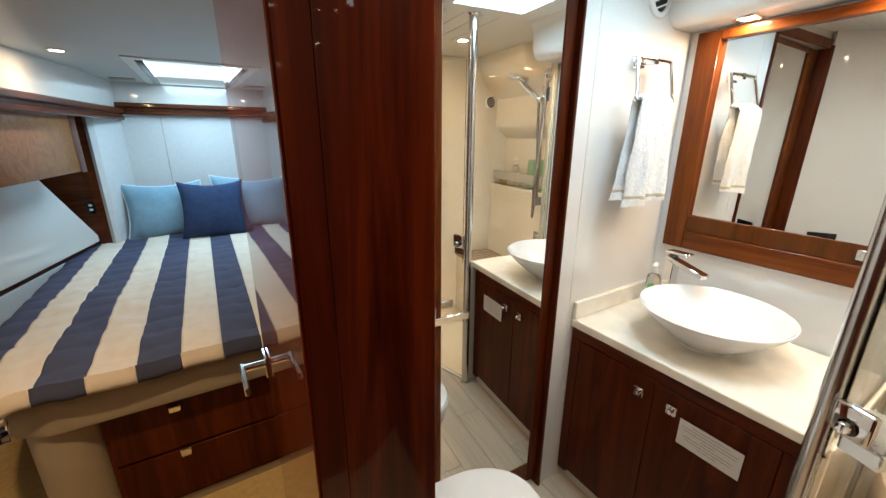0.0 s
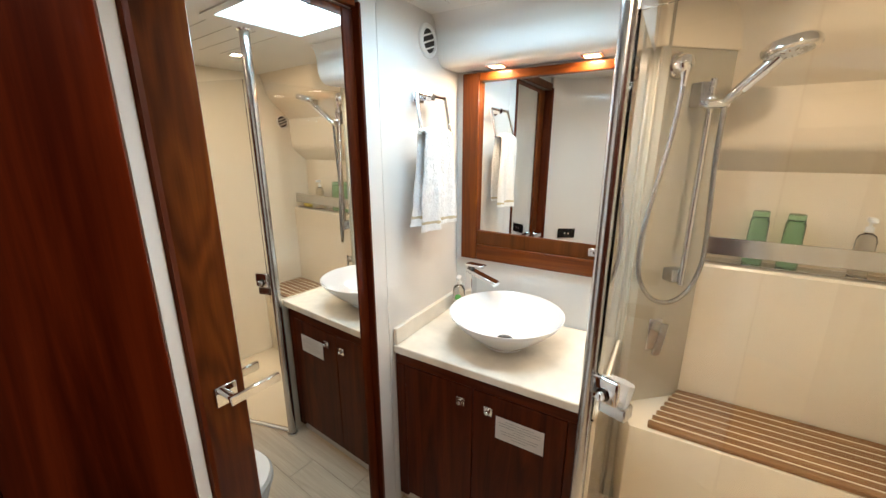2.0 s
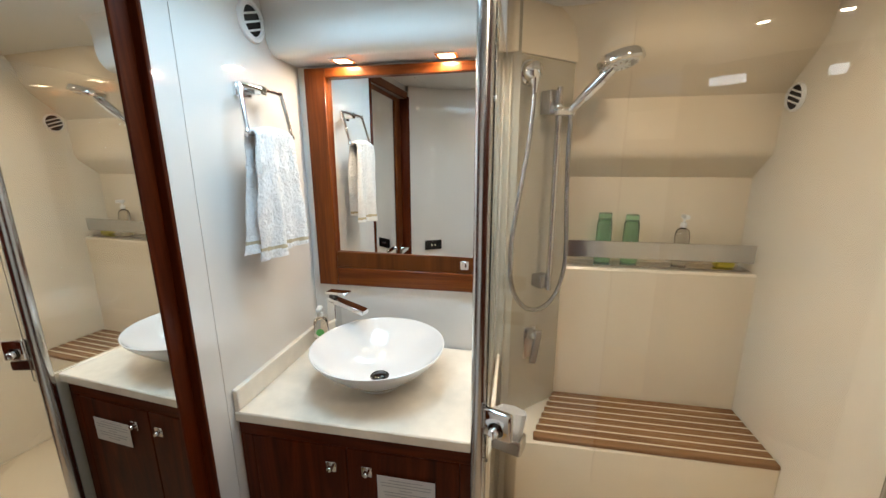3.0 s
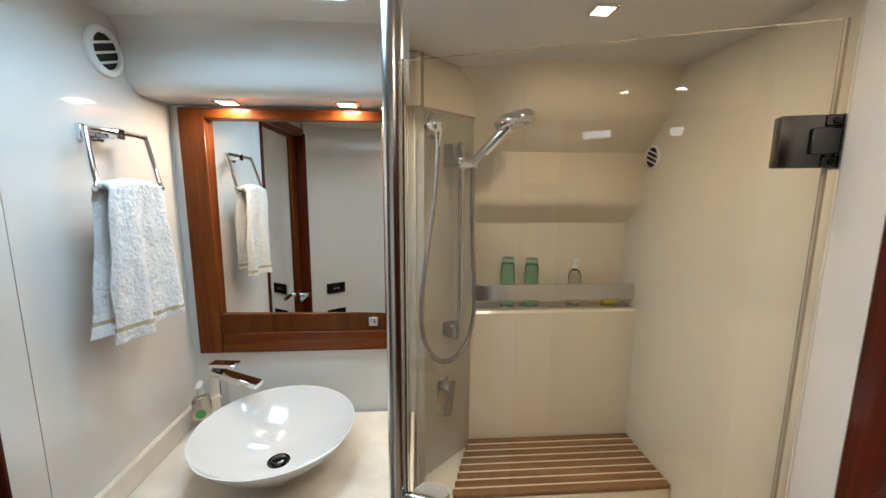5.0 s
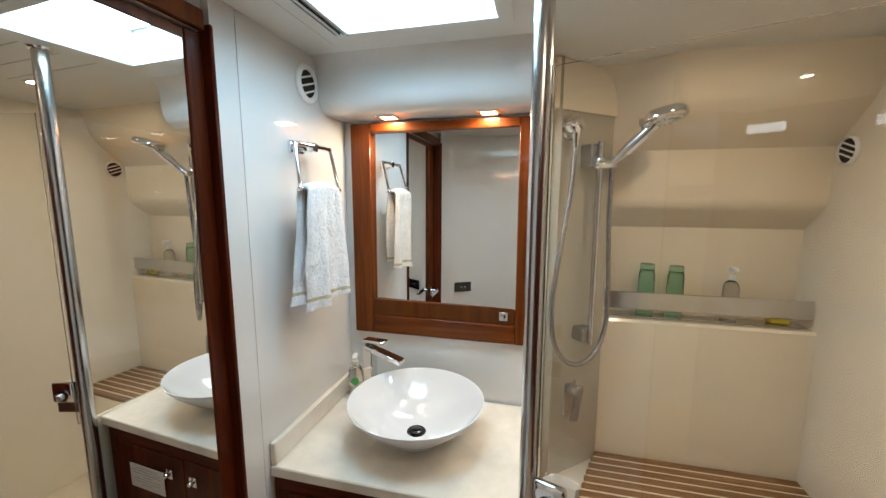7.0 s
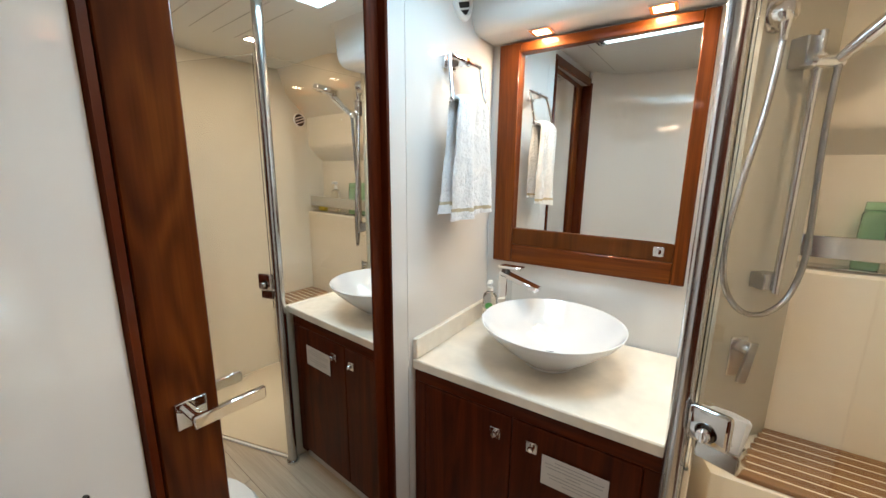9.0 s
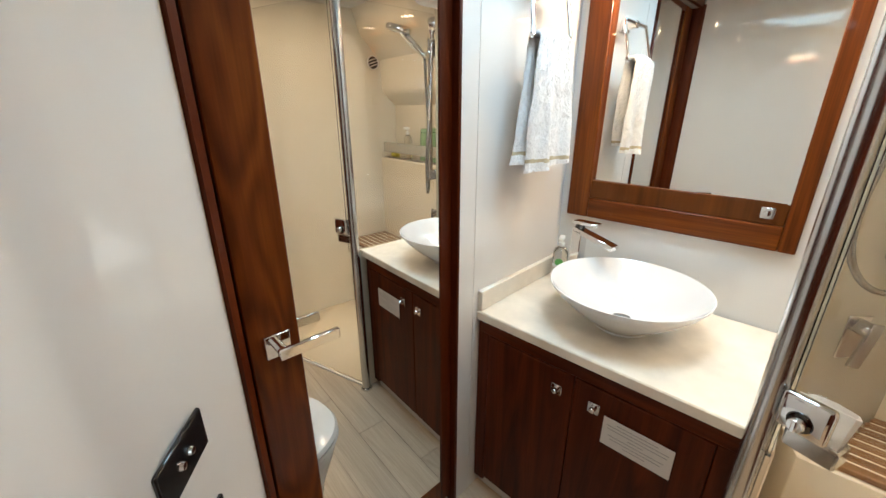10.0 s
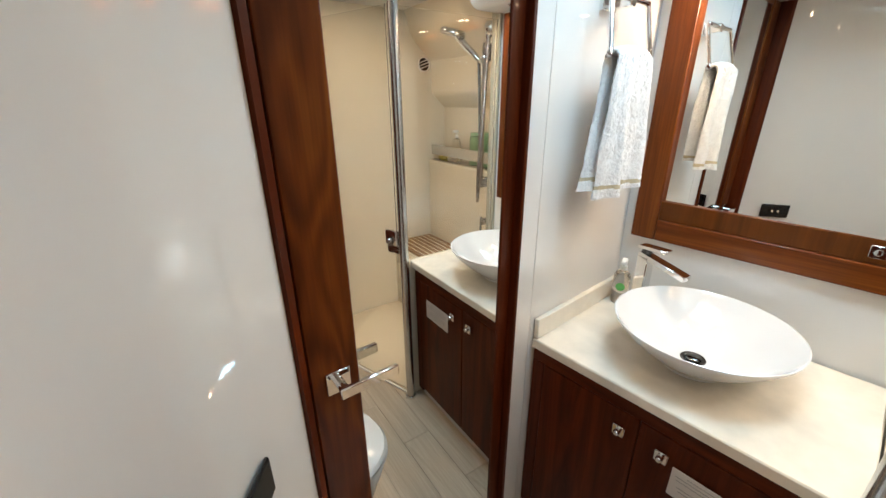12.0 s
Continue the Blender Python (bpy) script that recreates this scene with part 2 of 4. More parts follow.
def box(x0, y0, z0, x1, y1, z1, bev=0.0, seg=1, bm=None, m=None):
    bm = bm or bmesh.new()
    r = bmesh.ops.create_cube(bm, size=1.0)
    vs = r["verts"]
    bmesh.ops.transform(bm, verts=vs, matrix=Matrix.LocRotScale(((x0 + x1) / 2, (y0 + y1) / 2, (z0 + z1) / 2), None,
                        (abs(x1 - x0), abs(y1 - y0), abs(z1 - z0))))
    if m is not None:
        bmesh.ops.transform(bm, verts=vs, matrix=m)
    if bev:
        es = list({e for v in vs for e in v.link_edges})
        bmesh.ops.bevel(bm, geom=es, offset=bev, segments=seg, affect="EDGES", profile=0.5)
    return bm


def slab(p0, p1, z0, z1, t, bev=0.0, bm=None):
    """Upright slab from p0 to p1 in plan; its thickness t grows to the left of the way."""
    d = Vector((p1[0] - p0[0], p1[1] - p0[1], 0))
    m = Matrix.Translation((p0[0], p0[1], 0)) @ Matrix.Rotation(math.atan2(d.y, d.x), 4, "Z")
    return box(0, 0, z0, d.length, t, z1, bev, m=m, bm=bm)


def prism(pts, z0, z1, bm=None, bev=0.0):
    bm = bm or bmesh.new()
    lo = [bm.verts.new((x, y, z0)) for x, y in pts]
    hi = [bm.verts.new((x, y, z1)) for x, y in pts]
    n = len(pts)
    fs = [bm.faces.new(lo[::-1]), bm.faces.new(hi)]
    for i in range(n):
        fs.append(bm.faces.new((lo[i], lo[(i + 1) % n], hi[(i + 1) % n], hi[i])))
    if bev:
        bmesh.ops.bevel(bm, geom=list({e for f in fs for e in f.edges}), offset=bev, segments=2, affect="EDGES", profile=0.5)
    return bm


def sweep_y(profile, y0, y1, bm=None):
    """A closed outline in x and z, drawn out from y0 to y1."""
    bm = bm or bmesh.new()
    a = [bm.verts.new((x, y0, z)) for x, z in profile]
    b = [bm.verts.new((x, y1, z)) for x, z in profile]
    n = len(profile)
    bm.faces.new(a)
    bm.faces.new(b[::-1])
    for i in range(n):
        bm.faces.new((a[i], b[i], b[(i + 1) % n], a[(i + 1) % n]))
    return bm


def lathe(profile, seg=32, bm=None, m=None, sx=1.0, sy=1.0):
    bm = bm or bmesh.new()
    rings = []
    for r, z in profile:
        if r < 1e-5:
            rings.append([bm.verts.new((0, 0, z))])
        else:
            rings.append([bm.verts.new((r * sx * math.cos(2 * math.pi * i / seg), r * sy * math.sin(2 * math.pi * i / seg), z)) for i in range(seg)])
    for a, b in zip(rings, rings[1:]):
        for i in range(seg):
            j = (i + 1) % seg
            if len(a) == 1 and len(b) > 1:
                bm.faces.new((a[0], b[i], b[j]))
            elif len(b) == 1 and len(a) > 1:
                bm.faces.new((a[i], a[j], b[0]))
            elif len(a) > 1:
                bm.faces.new((a[i], a[j], b[j], b[i]))
    if m is not None:
        bmesh.ops.transform(bm, verts=[v for r in rings for v in r], matrix=m)
    return bm


def tube(pts, r, seg=12, bm=None, caps=True):
    """A round tube along a line of points; r may be a list."""
    bm = bm or bmesh.new()
    P = [Vector(p) for p in pts]
    rings = []
    nrm = None
    for i, p in enumerate(P):
        t = (P[min(i + 1, len(P) - 1)] - P[max(i - 1, 0)]).normalized()
        if nrm is None:
            nrm = t.orthogonal().normalized()
        nrm = (nrm - t * nrm.dot(t)).normalized()
        b = t.cross(nrm)
        rr = r[i] if isinstance(r, (list, tuple)) else r
        rings.append([bm.verts.new(p + rr * (math.cos(2 * math.pi * k / seg) * nrm + math.sin(2 * math.pi * k / seg) * b)) for k in range(seg)])
    for a, c in zip(rings, rings[1:]):
        for k in range(seg):
            bm.faces.new((a[k], a[(k + 1) % seg], c[(k + 1) % seg], c[k]))
    if caps:
        bm.faces.new(rings[0][::-1])
        bm.faces.new(rings[-1])
    return bm


def spline(pts, n=12):
    """A smooth line through points."""
    P = [Vector(p) for p in pts]
    out = []
    for i in range(len(P) - 1):
        a, b, c, d = P[max(i - 1, 0)], P[i], P[i + 1], P[min(i + 2, len(P) - 1)]
        for k in range(n):
            t = k / n
            out.append(0.5 * ((2 * b) + (c - a) * t + (2 * a - 5 * b + 4 * c - d) * t * t + (3 * b - a - 3 * c + d) * t ** 3))
    out.append(P[-1])
    return out


def disc_ring(r0, r1, z0, z1, seg=32, m=None, bm=None):
    return lathe([(r0, z0), (r1, z0), (r1, z1), (r0, z1), (r0, z0)], seg, bm, m)


FACE_W = Matrix.Rotation(radians(90), 4, "X")      # local z points to -y
FACE_N = Matrix.Rotation(radians(-90), 4, "Y")     # local z points to -x

# ---- bathroom shell ----
DOOR_SLOPE = math.tan(radians(2.8))


def holed_upright(hw, hh, w):
    """A thin frame round an opening in a wall that faces along x."""
    bm = box(0.0, -hw - w, -hh - w, 0.008, -hw, hh + w)
    box(0.0, hw, -hh - w, 0.008, hw + w, hh + w, bm=bm)
    box(0.0, -hw, -hh - w, 0.008, hw, -hh, bm=bm)
    box(0.0, -hw, hh, 0.008, hw, hh + w, bm=bm)
    return bm


W1, E1, L0, L1 = (-1.258, -0.004), (-1.503, -0.588), (-1.592, -0.506), (-1.624, -0.476)
POST = (-0.558, -0.759)
HINGE = (-0.805, -1.43)
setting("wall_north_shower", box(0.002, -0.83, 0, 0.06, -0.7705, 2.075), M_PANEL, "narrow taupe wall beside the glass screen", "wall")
setting("wall_north", box(0.014, -0.770, 0, 0.08, 0.06, 2.075), M_GEL, "glossy white gelcoat wall behind the vanity", "wall")
w = setting("wall_west", box(-0.540, 0.0, 0, 0.014, 0.06, 2.075), M_GEL, "glossy white panelled bathroom wall", "wall")
setting("wall_west_strip", box(-0.622, 0.0, 0, -0.542, 0.06, 2.075), M_GEL, "narrow glossy white wall strip", "wall")
setting("wall_west_lintel", box(-1.27, 0.02, 1.985, -0.622, 0.08, 2.075), M_GEL, "white wall above the mirrored door", "wall")
# slanted wall with the switch, gently rounded where it meets the door frame
cove = [(p.x, p.y) for p in spline([(*W1, 0), (-1.349, -0.075, 0), (-1.425, -0.185, 0), (-1.478, -0.36, 0), (*E1, 0)], 6)]
wall_pts = cove + [(-1.56, -0.53), (-1.535, -0.36), (-1.48, -0.16), (-1.38, -0.02), (-1.29, 0.03)]
setting("wall_south", prism(wall_pts, 0, 2.075), M_GEL, "glossy white coved wall with a switch", "wall")
setting("wall_column", prism([(-0.8085, -1.4355), (-0.825, -1.405), (-0.860, -1.372), (-0.935, -1.347), (-0.95, -1.44), (-0.86, -1.49)], 0, 2.075), M_GEL,
        "white rounded column beside the shower door", "wall")
setting("wall_shower_return", prism([(-0.806, -1.4375), (-0.645, -1.626), (-0.590, -1.682), (-0.535, -1.722), (-0.470, -1.752), (-0.40, -1.7665), (-0.33, -1.7695), (-0.33, -1.80), (-0.60, -1.80), (-0.856, -1.488)], 0, 2.0745), M_GELSIDELIT,
        "shower wall sweeping round to the door, its light painted in as pale cream", "wall")
setting("wall_corridor", box(-2.6, -1.44, 0, -0.938, -1.345, 2.075), M_DARK, "dark glossy mahogany corridor wall", "wall")
setting("wall_corridor_end", box(-2.66, -1.44, 0, -2.6, -0.4, 2.075), M_DARK, "dark mahogany corridor end wall", "wall")
for y0, y1, z0, z1 in ((-0.672, -0.50, 1.955, 2.003), (-1.058, -0.992, 1.938, 1.984)):
    win = thing("window_1" if y1 > -0.6 else "window_2", pose(-2.6, (y0 + y1) / 2, (z0 + z1) / 2), "narrow daylit window high in the corridor end wall", "window", kind="structure")
    hw, hh = (y1 - y0) / 2, (z1 - z0) / 2
    part("pane", box(0.001, -hw, -hh, 0.004, hw, hh), M_DAYPANE, win)
    part("window_frame", holed_upright(hw, hh, 0.008), M_DARK, win)
floor = setting("floor", box(-2.66, -1.9, -0.05, 0.1, 0.10, -0.0045), M_FLOORGAP, "pale washed wood plank floor", "floor")
HX0, HX1, HY0, HY1 = -0.74, -0.350, -0.640, -0.185        # hatch opening


def holed(x0, y0, x1, y1, hx0, hy0, hx1, hy1, z0, z1):
    """A flat sheet with a rectangular hole, of four strips."""
    bm = box(x0, y0, z0, hx0, y1, z1)
    box(hx1, y0, z0, x1, y1, z1, bm=bm)
    box(hx0, y0, z0, hx1, hy0, z1, bm=bm)
    box(hx0, hy1, z0, hx1, y1, z1, bm=bm)
    return bm


setting("ceiling_bathroom", holed(-2.66, -1.85, 0.42, 0.10, HX0, HY0, HX1, HY1, 2.075, 2.20), M_CEIL, "cream headliner ceiling with a hatch", "ceiling")
setting("ceiling_panel", holed(-1.30, -0.75, -0.28, -0.13, HX0, HY0, HX1, HY1, 2.069, 2.0749), M_CEIL, "raised cream ceiling panel round the hatch", "ceiling")
# Flat dark strip in place of the shadow at the raised panel's edge.
setting("ceiling_line", holed(-1.308, -0.758, -0.272, -0.122, -1.30, -0.75, -0.28, -0.13, 2.0735, 2.0749), M_SANDVINYL, "dark strip drawn as the shadow round the ceiling panel", "trim")
for k in range(7):
    gx = -1.01 + 0.102 * k
    setting("ceiling_line", box(gx - 0.0014, -1.33, 2.0738, gx + 0.0014, -0.76, 2.0749), M_GROOVE, "thin groove between headliner strips", "trim")
SOFFIT = [(0.014, 1.895), (-0.10, 1.895), (-0.125, 1.897), (-0.145, 1.905), (-0.160, 1.920), (-0.169, 1.94), (-0.174, 1.97), (-0.178, 2.03), (-0.187, 2.055), (-0.21, 2.075), (0.014, 2.075)]
setting("soffit", sweep_y(SOFFIT, -0.785, -0.001), M_GEL, "curved white soffit over the mirror", "soffit")

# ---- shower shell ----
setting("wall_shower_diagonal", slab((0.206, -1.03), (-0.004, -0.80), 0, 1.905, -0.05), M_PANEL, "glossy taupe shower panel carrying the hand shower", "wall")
LOW = [(0.228, 0.0), (0.228, 1.100), (0.236, 1.110), (0.368, 1.112), (0.372, 1.480), (0.290, 1.550), (0.275, 1.564), (0.265, 1.580), (0.260, 1.600), (0.260, 1.784)]
COVE = [(0.150, 1.884), (0.125, 1.908), (0.108, 1.930), (0.095, 1.960), (0.082, 2.01), (0.070, 2.045), (0.055, 2.075)]
STEEP = [(0.224, 1.862), (0.214, 1.886), (0.207, 1.912), (0.200, 1.950), (0.190, 2.0), (0.172, 2.04), (0.13, 2.075)]
back_bm = bmesh.new()
stations = []
for y, k in ((-0.90, 0.0), (-1.04, 0.0), (-1.075, 0.12), (-1.11, 0.4), (-1.15, 0.75), (-1.19, 0.95), (-1.23, 1.0), (-1.80, 1.0)):
    cove_k = [(p[0] + (q[0] - p[0]) * k, p[1] + (q[1] - p[1]) * k) for p, q in zip(STEEP, COVE)]
    stations.append([back_bm.verts.new((x, y, z)) for x, z in LOW + cove_k + [(0.42, 2.075), (0.42, 0.0)]])
for p, q in zip(stations, stations[1:]):
    for k in range(len(p)):
        j = (k + 1) % len(p)
        back_bm.faces.new((p[k], q[k], q[j], p[j]))
back_bm.faces.new(stations[0])
back_bm.faces.new(stations[-1][::-1])
setting("wall_shower_back", back_bm, M_GELCREAM, "stepped cream shower wall with a niche", "wall")
setting("shower_overhang", prism([(0.28, -1.07), (0.200, -1.037), (-0.008, -0.809), (-0.010, -0.802), (-0.006, -0.7715), (0.20, -0.7715), (0.28, -0.85)], 1.9055, 2.0745, bev=0.006), M_GELCREAM, "cream moulding above the shower panel", "moulding")
setting("wall_shower_side", box(-0.50, -1.85, 0, 0.42, -1.77, 2.075), M_GELSIDELIT, "moulded shower side wall, its light painted in as pale cream", "wall")

setting("wall_shower_low", box(-0.562, -0.792, 0, -0.004, -0.770, 0.80, 0.003), M_GELCREAM, "low cream wall between vanity and shower", "wall")

# ---- mirrored door and frame ----
dm = Matrix.Translation((-0.62, 0.019, 0)) @ Matrix.Rotation(math.atan2(DOOR_SLOPE, -1), 4, "Z")   # local x runs along the door, local y into the room
door = tagged(thing("door_1", dm, "mahogany-framed mirrored door with chrome lever, closed", "door", kind="structure"))
part("stile", box(0.012, -0.035, 0.03, 0.058, 0.006, 1.98, 0.003), M_CAB, door)
part("stile", box(0.494, -0.035, 0.03, 0.602, 0.006, 1.98, 0.003), M_STILE, door)
part("rail", box(0.058, -0.034, 1.955, 0.494, 0.004, 1.98, 0.002), M_WOOD, door)
part("rail", box(0.058, -0.034, 0.03, 0.494, 0.004, 0.13, 0.002), M_WOOD, door)
part("mirror", box(0.058, -0.02, 0.13, 0.494, 0.001, 1.955), M_MIRROR, door, "clear silver mirror panel")
setting("door_frame_north", box(-0.634, -0.012, 0, -0.6225, 0.06, 2.0, 0.003), M_CAB, "mahogany door frame post", "door frame")
setting("door_frame_south", prism([(-1.258, 0.000), (-1.252, -0.012), (-1.238, -0.004), (-1.226, 0.046), (-1.226, 0.09), (-1.29, 0.09)], 0, 2.0), M_CAB, "dark mahogany door frame post", "door frame")
setting("door_frame_head", box(-1.25, 0.0, 1.985, -0.634, 0.018, 2.03, 0.003), M_WOOD, "mahogany door frame head", "door frame")

# ---- entrance jamb ----
setting("door_jamb", prism([(-1.5045, -0.589), (-1.507, -0.594), (-1.514, -0.592), L0, (-1.56, -0.47), (-1.55, -0.53)], 0, 2.075), M_DARK, "dark glossy mahogany door jamb", "door frame")
setting("cabin_door_jamb", prism([(-1.5928, -0.5052), L1, (-1.60, -0.44), (-1.565, -0.468)], 0, 2.075), M_DARK, "dark mahogany hinge post of the cabin door", "door frame")

# ---- vanity ----
van = thing("vanity_cabinet", pose(-0.26, -0.38, 0), "glossy walnut vanity cabinet with two doors", "cabinet")
part("body", box(-0.232, -0.368, 0.05, 0.262, 0.378, 0.762), M_CAB, van)
part("top_rail", box(-0.250, -0.366, 0.718, -0.2315, 0.376, 0.761, 0.0015), M_CABY, van)
part("plinth", box(-0.222, -0.36, 0.0, 0.26, 0.378, 0.05), M_GEL, van, "white plinth")


def cabinet_door(y0, y1, sign, knob_y):
    d = part("door", box(-0.252, y0, 0.075, -0.232, y1, 0.715, 0.002), M_CAB, van)
    k = part("latch_plate", box(-0.262, knob_y - 0.017, 0.635, -0.256, knob_y + 0.017, 0.669, 0.002), M_CHROME, d, "square chrome push latch")
    part("push_button", lathe([(0.0, 0.014), (0.007, 0.013), (0.009, 0.008), (0.009, 0.0)], 16, m=Matrix.Translation((-0.262, knob_y, 0.652)) @ FACE_N), M_CHROME, k)
    return d


cabinet_door(0.0215, 0.330, 1, 0.068)
cabinet_door(-0.322, 0.0185, -1, -0.046)
part("stile", box(-0.250, 0.3325, 0.052, -0.2315, 0.376, 0.7165, 0.0015), M_CAB, van)
part("stile", box(-0.250, -0.366, 0.052, -0.2315, -0.3245, 0.7165, 0.0015), M_CAB, van)
lab = thing("notice_label", pose(-0.5175, -0.545, 0.600), "white paper notice with small printed lines on the cabinet", "label")
part("paper", box(-0.001, -0.088, -0.046, 0.0, 0.088, 0.046), M_PAPER, lab)
LINES = (0.052, 0.078, 0.075, 0.020, 0.070, 0.064, 0.028)
for i in range(7):
    part("text_line", box(-0.0016, -LINES[i], 0.034 - 0.0105 * i - 0.0011, -0.0011, LINES[i], 0.034 - 0.0105 * i + 0.0011), M_INK, lab)
top = thing("countertop", pose(-0.26, -0.38, 0.765), "cream marble vanity countertop with upstand", "countertop")
part("slab", box(-0.262, -0.385, 0, 0.265, 0.379, 0.035, 0.004), M_MARBLE, top)
part("upstand", box(-0.258, 0.36, 0.036, 0.264, 0.379, 0.108, 0.003), M_MARBLE, top)

# ---- basin ----
basin = thing("vessel_basin", pose(-0.275, -0.385, 0.80), "round white ceramic vessel basin on the countertop", "basin")
part("bowl", lathe([(0.0, 0.002), (0.078, 0.0), (0.082, 0.006), (0.105, 0.022), (0.165, 0.068), (0.210, 0.112), (0.226, 0.135), (0.227, 0.140), (0.224, 0.1405), (0.218, 0.134),
                    (0.200, 0.110), (0.155, 0.066), (0.100, 0.032), (0.05, 0.021), (0.03, 0.019), (0.0, 0.0185)], 72), M_CERAMIC, basin)
dr = part("drain", lathe([(0.0, 0.027), (0.018, 0.0265), (0.021, 0.025), (0.022, 0.021), (0.026, 0.0205), (0.031, 0.0215), (0.033, 0.0195), (0.033, 0.018)], 32), M_DARKCHROME, basin, "dark chrome drain plug")

part("foot", lathe([(0.070, 0.0), (0.082, 0.0), (0.086, 0.004), (0.084, 0.010), (0.070, 0.012)], 48), M_CERAMIC, basin)

# ---- tap ----
tap = thing("basin_tap", pose(-0.105, -0.142, 0.80, 0, 0, -102), "square chrome mixer tap behind the basin", "tap")
part("column", box(-0.02, -0.02, 0, 0.02, 0.02, 0.224, 0.003), M_CHROME, tap)
part("cartridge", lathe([(0.017, 0.222), (0.017, 0.250)], 24), M_DARKCHROME, tap, "dark chrome collar")
part("spout", box(-0.02, -0.02, 0.0, 0.148, 0.02, 0.018, 0.002, m=Matrix.Translation((0, 0, 0.214)) @ Matrix.Rotation(radians(12), 4, "Y")), M_CHROME, tap)
part("lever", box(-0.023, -0.021, 0.0, 0.074, 0.021, 0.012, 0.003, m=Matrix.Translation((0, 0, 0.247)) @ Matrix.Rotation(radians(-3), 4, "Y")), M_CHROME, tap)

# ---- wall mirror ----
mir = thing("wall_mirror", pose(0, -0.40, 1.46), "mahogany-framed mirror on the wall above the basin", "mirror")
part("glass", box(0.0, -0.292, -0.272, 0.003, 0.284, 0.395, m=Matrix.Rotation(radians(-1.55), 4, "Z") @ Matrix.Rotation(radians(0.5), 4, "Y")), M_MIRROR, mir, "clear silver mirror")
part("stile", box(-0.016, 0.279, -0.408, 0.013, 0.361, 0.424, 0.003), M_WOOD, mir)
part("stile", box(-0.016, -0.330, -0.408, 0.013, -0.289, 0.424, 0.003), M_WOOD, mir)
part("rail", box(-0.015, -0.289, 0.390, 0.013, 0.279, 0.424, 0.003), M_WOODY, mir)
part("rail", box(-0.015, -0.289, -0.408, 0.013, 0.279, -0.335, 0.003), M_WOODY, mir)
part("lower_panel", box(-0.010, -0.289, -0.334, 0.013, 0.279, -0.268, 0.002), M_LOWPANEL, mir)
lk = part("latch_plate", box(-0.017, -0.263, -0.318, -0.010, -0.229, -0.284, 0.002), M_CHROME, mir, "square chrome push latch")
part("push_button", lathe([(0.0, 0.006), (0.008, 0.005), (0.009, 0.0)], 16, m=Matrix.Translation((-0.017, -0.246, -0.301)) @ FACE_N), M_CHROME, lk)

# ---- towel ring and towel ----
ring = thing("towel_ring", pose(-0.322, 0, 1.760), "square chrome towel ring on the white wall", "towel ring")
part("mount", box(-0.034, -0.014, -0.019, 0.034, 0.0, 0.019, 0.002), M_CHROME, ring)
part("boss", box(0.008, -0.066, -0.013, 0.034, -0.014, 0.014, 0.002), M_CHROME, ring)
part("loop", tube(spline([(0.022, -0.058, 0.004), (-0.066, -0.058, 0.003), (-0.078, -0.059, -0.006), (-0.100, -0.084, -0.120), (-0.092, -0.087, -0.131), (0.104, -0.087, -0.131), (0.113, -0.084, -0.120), (0.118, -0.059, -0.006), (0.106, -0.058, 0.004), (0.022, -0.058, 0.004)], 6), 0.0072, 10), M_CHROME, ring)


def towel_sheet(y_mid, drop, phase, w0, w1, lean=0.0, thick=0.012):
    """One hanging leaf of a towel with soft folds: x along the wall, z down from 0."""
    bm = bmesh.new()
    nu, nv = 70, 110
    grid = {}
    for side in (0, 1):
        for j in range(nv + 1):
            v = j / nv
            half = (w0 + (w1 - w0) * v ** 0.7) / 2
            for i in range(nu + 1):
                u = i / nu * 2 - 1
                fold = 0.012 * math.sin(u * 5.5 + phase) * (0.10 + 1.25 * v) + 0.006 * math.sin(u * 11 + phase * 2 + v) * v
                fold += 0.003 * noise.noise(Vector((u * 4, v * 7, phase))) + 0.0024 * noise.noise(Vector((u * 26, v * 48, phase + side * 9)))
                x = u * half - lean * v * v + 0.006 * noise.noise(Vector((v * 4, u * 3, phase + 5)))
                z = -drop * v + 0.010 * u * v - 0.012 * (u * u) * (1 - v)
                edge = 1 - max(0, abs(u) - 0.9) * 8
                y = y_mid + fold + (0.5 if side else -0.5) * thick * max(0.2, edge)
                grid[side, i, j] = bm.verts.new((x, y, z))
    for i in range(nu):
        for j in range(nv):
            a, b = (0, 1)
            bm.faces.new((grid[0, i, j], grid[0, i + 1, j], grid[0, i + 1, j + 1], grid[0, i, j + 1]))
            bm.faces.new((grid[1, i, j], grid[1, i, j + 1], grid[1, i + 1, j + 1], grid[1, i + 1, j]))
    for j in range(nv):
        for i in (0, nu):
            bm.faces.new((grid[0, i, j], grid[0, i, j + 1], grid[1, i, j + 1], grid[1, i, j]))
    for i in range(nu):
        for j in (0, nv):
            bm.faces.new((grid[0, i, j], grid[1, i, j], grid[1, i + 1, j], grid[0, i + 1, j]))
    # the woven band near the hem takes the second material
    for f in bm.faces:
        z = f.calc_center_median().z
        f.material_index = 1 if -drop * 0.945 < z < -drop * 0.915 else 0
    return bm


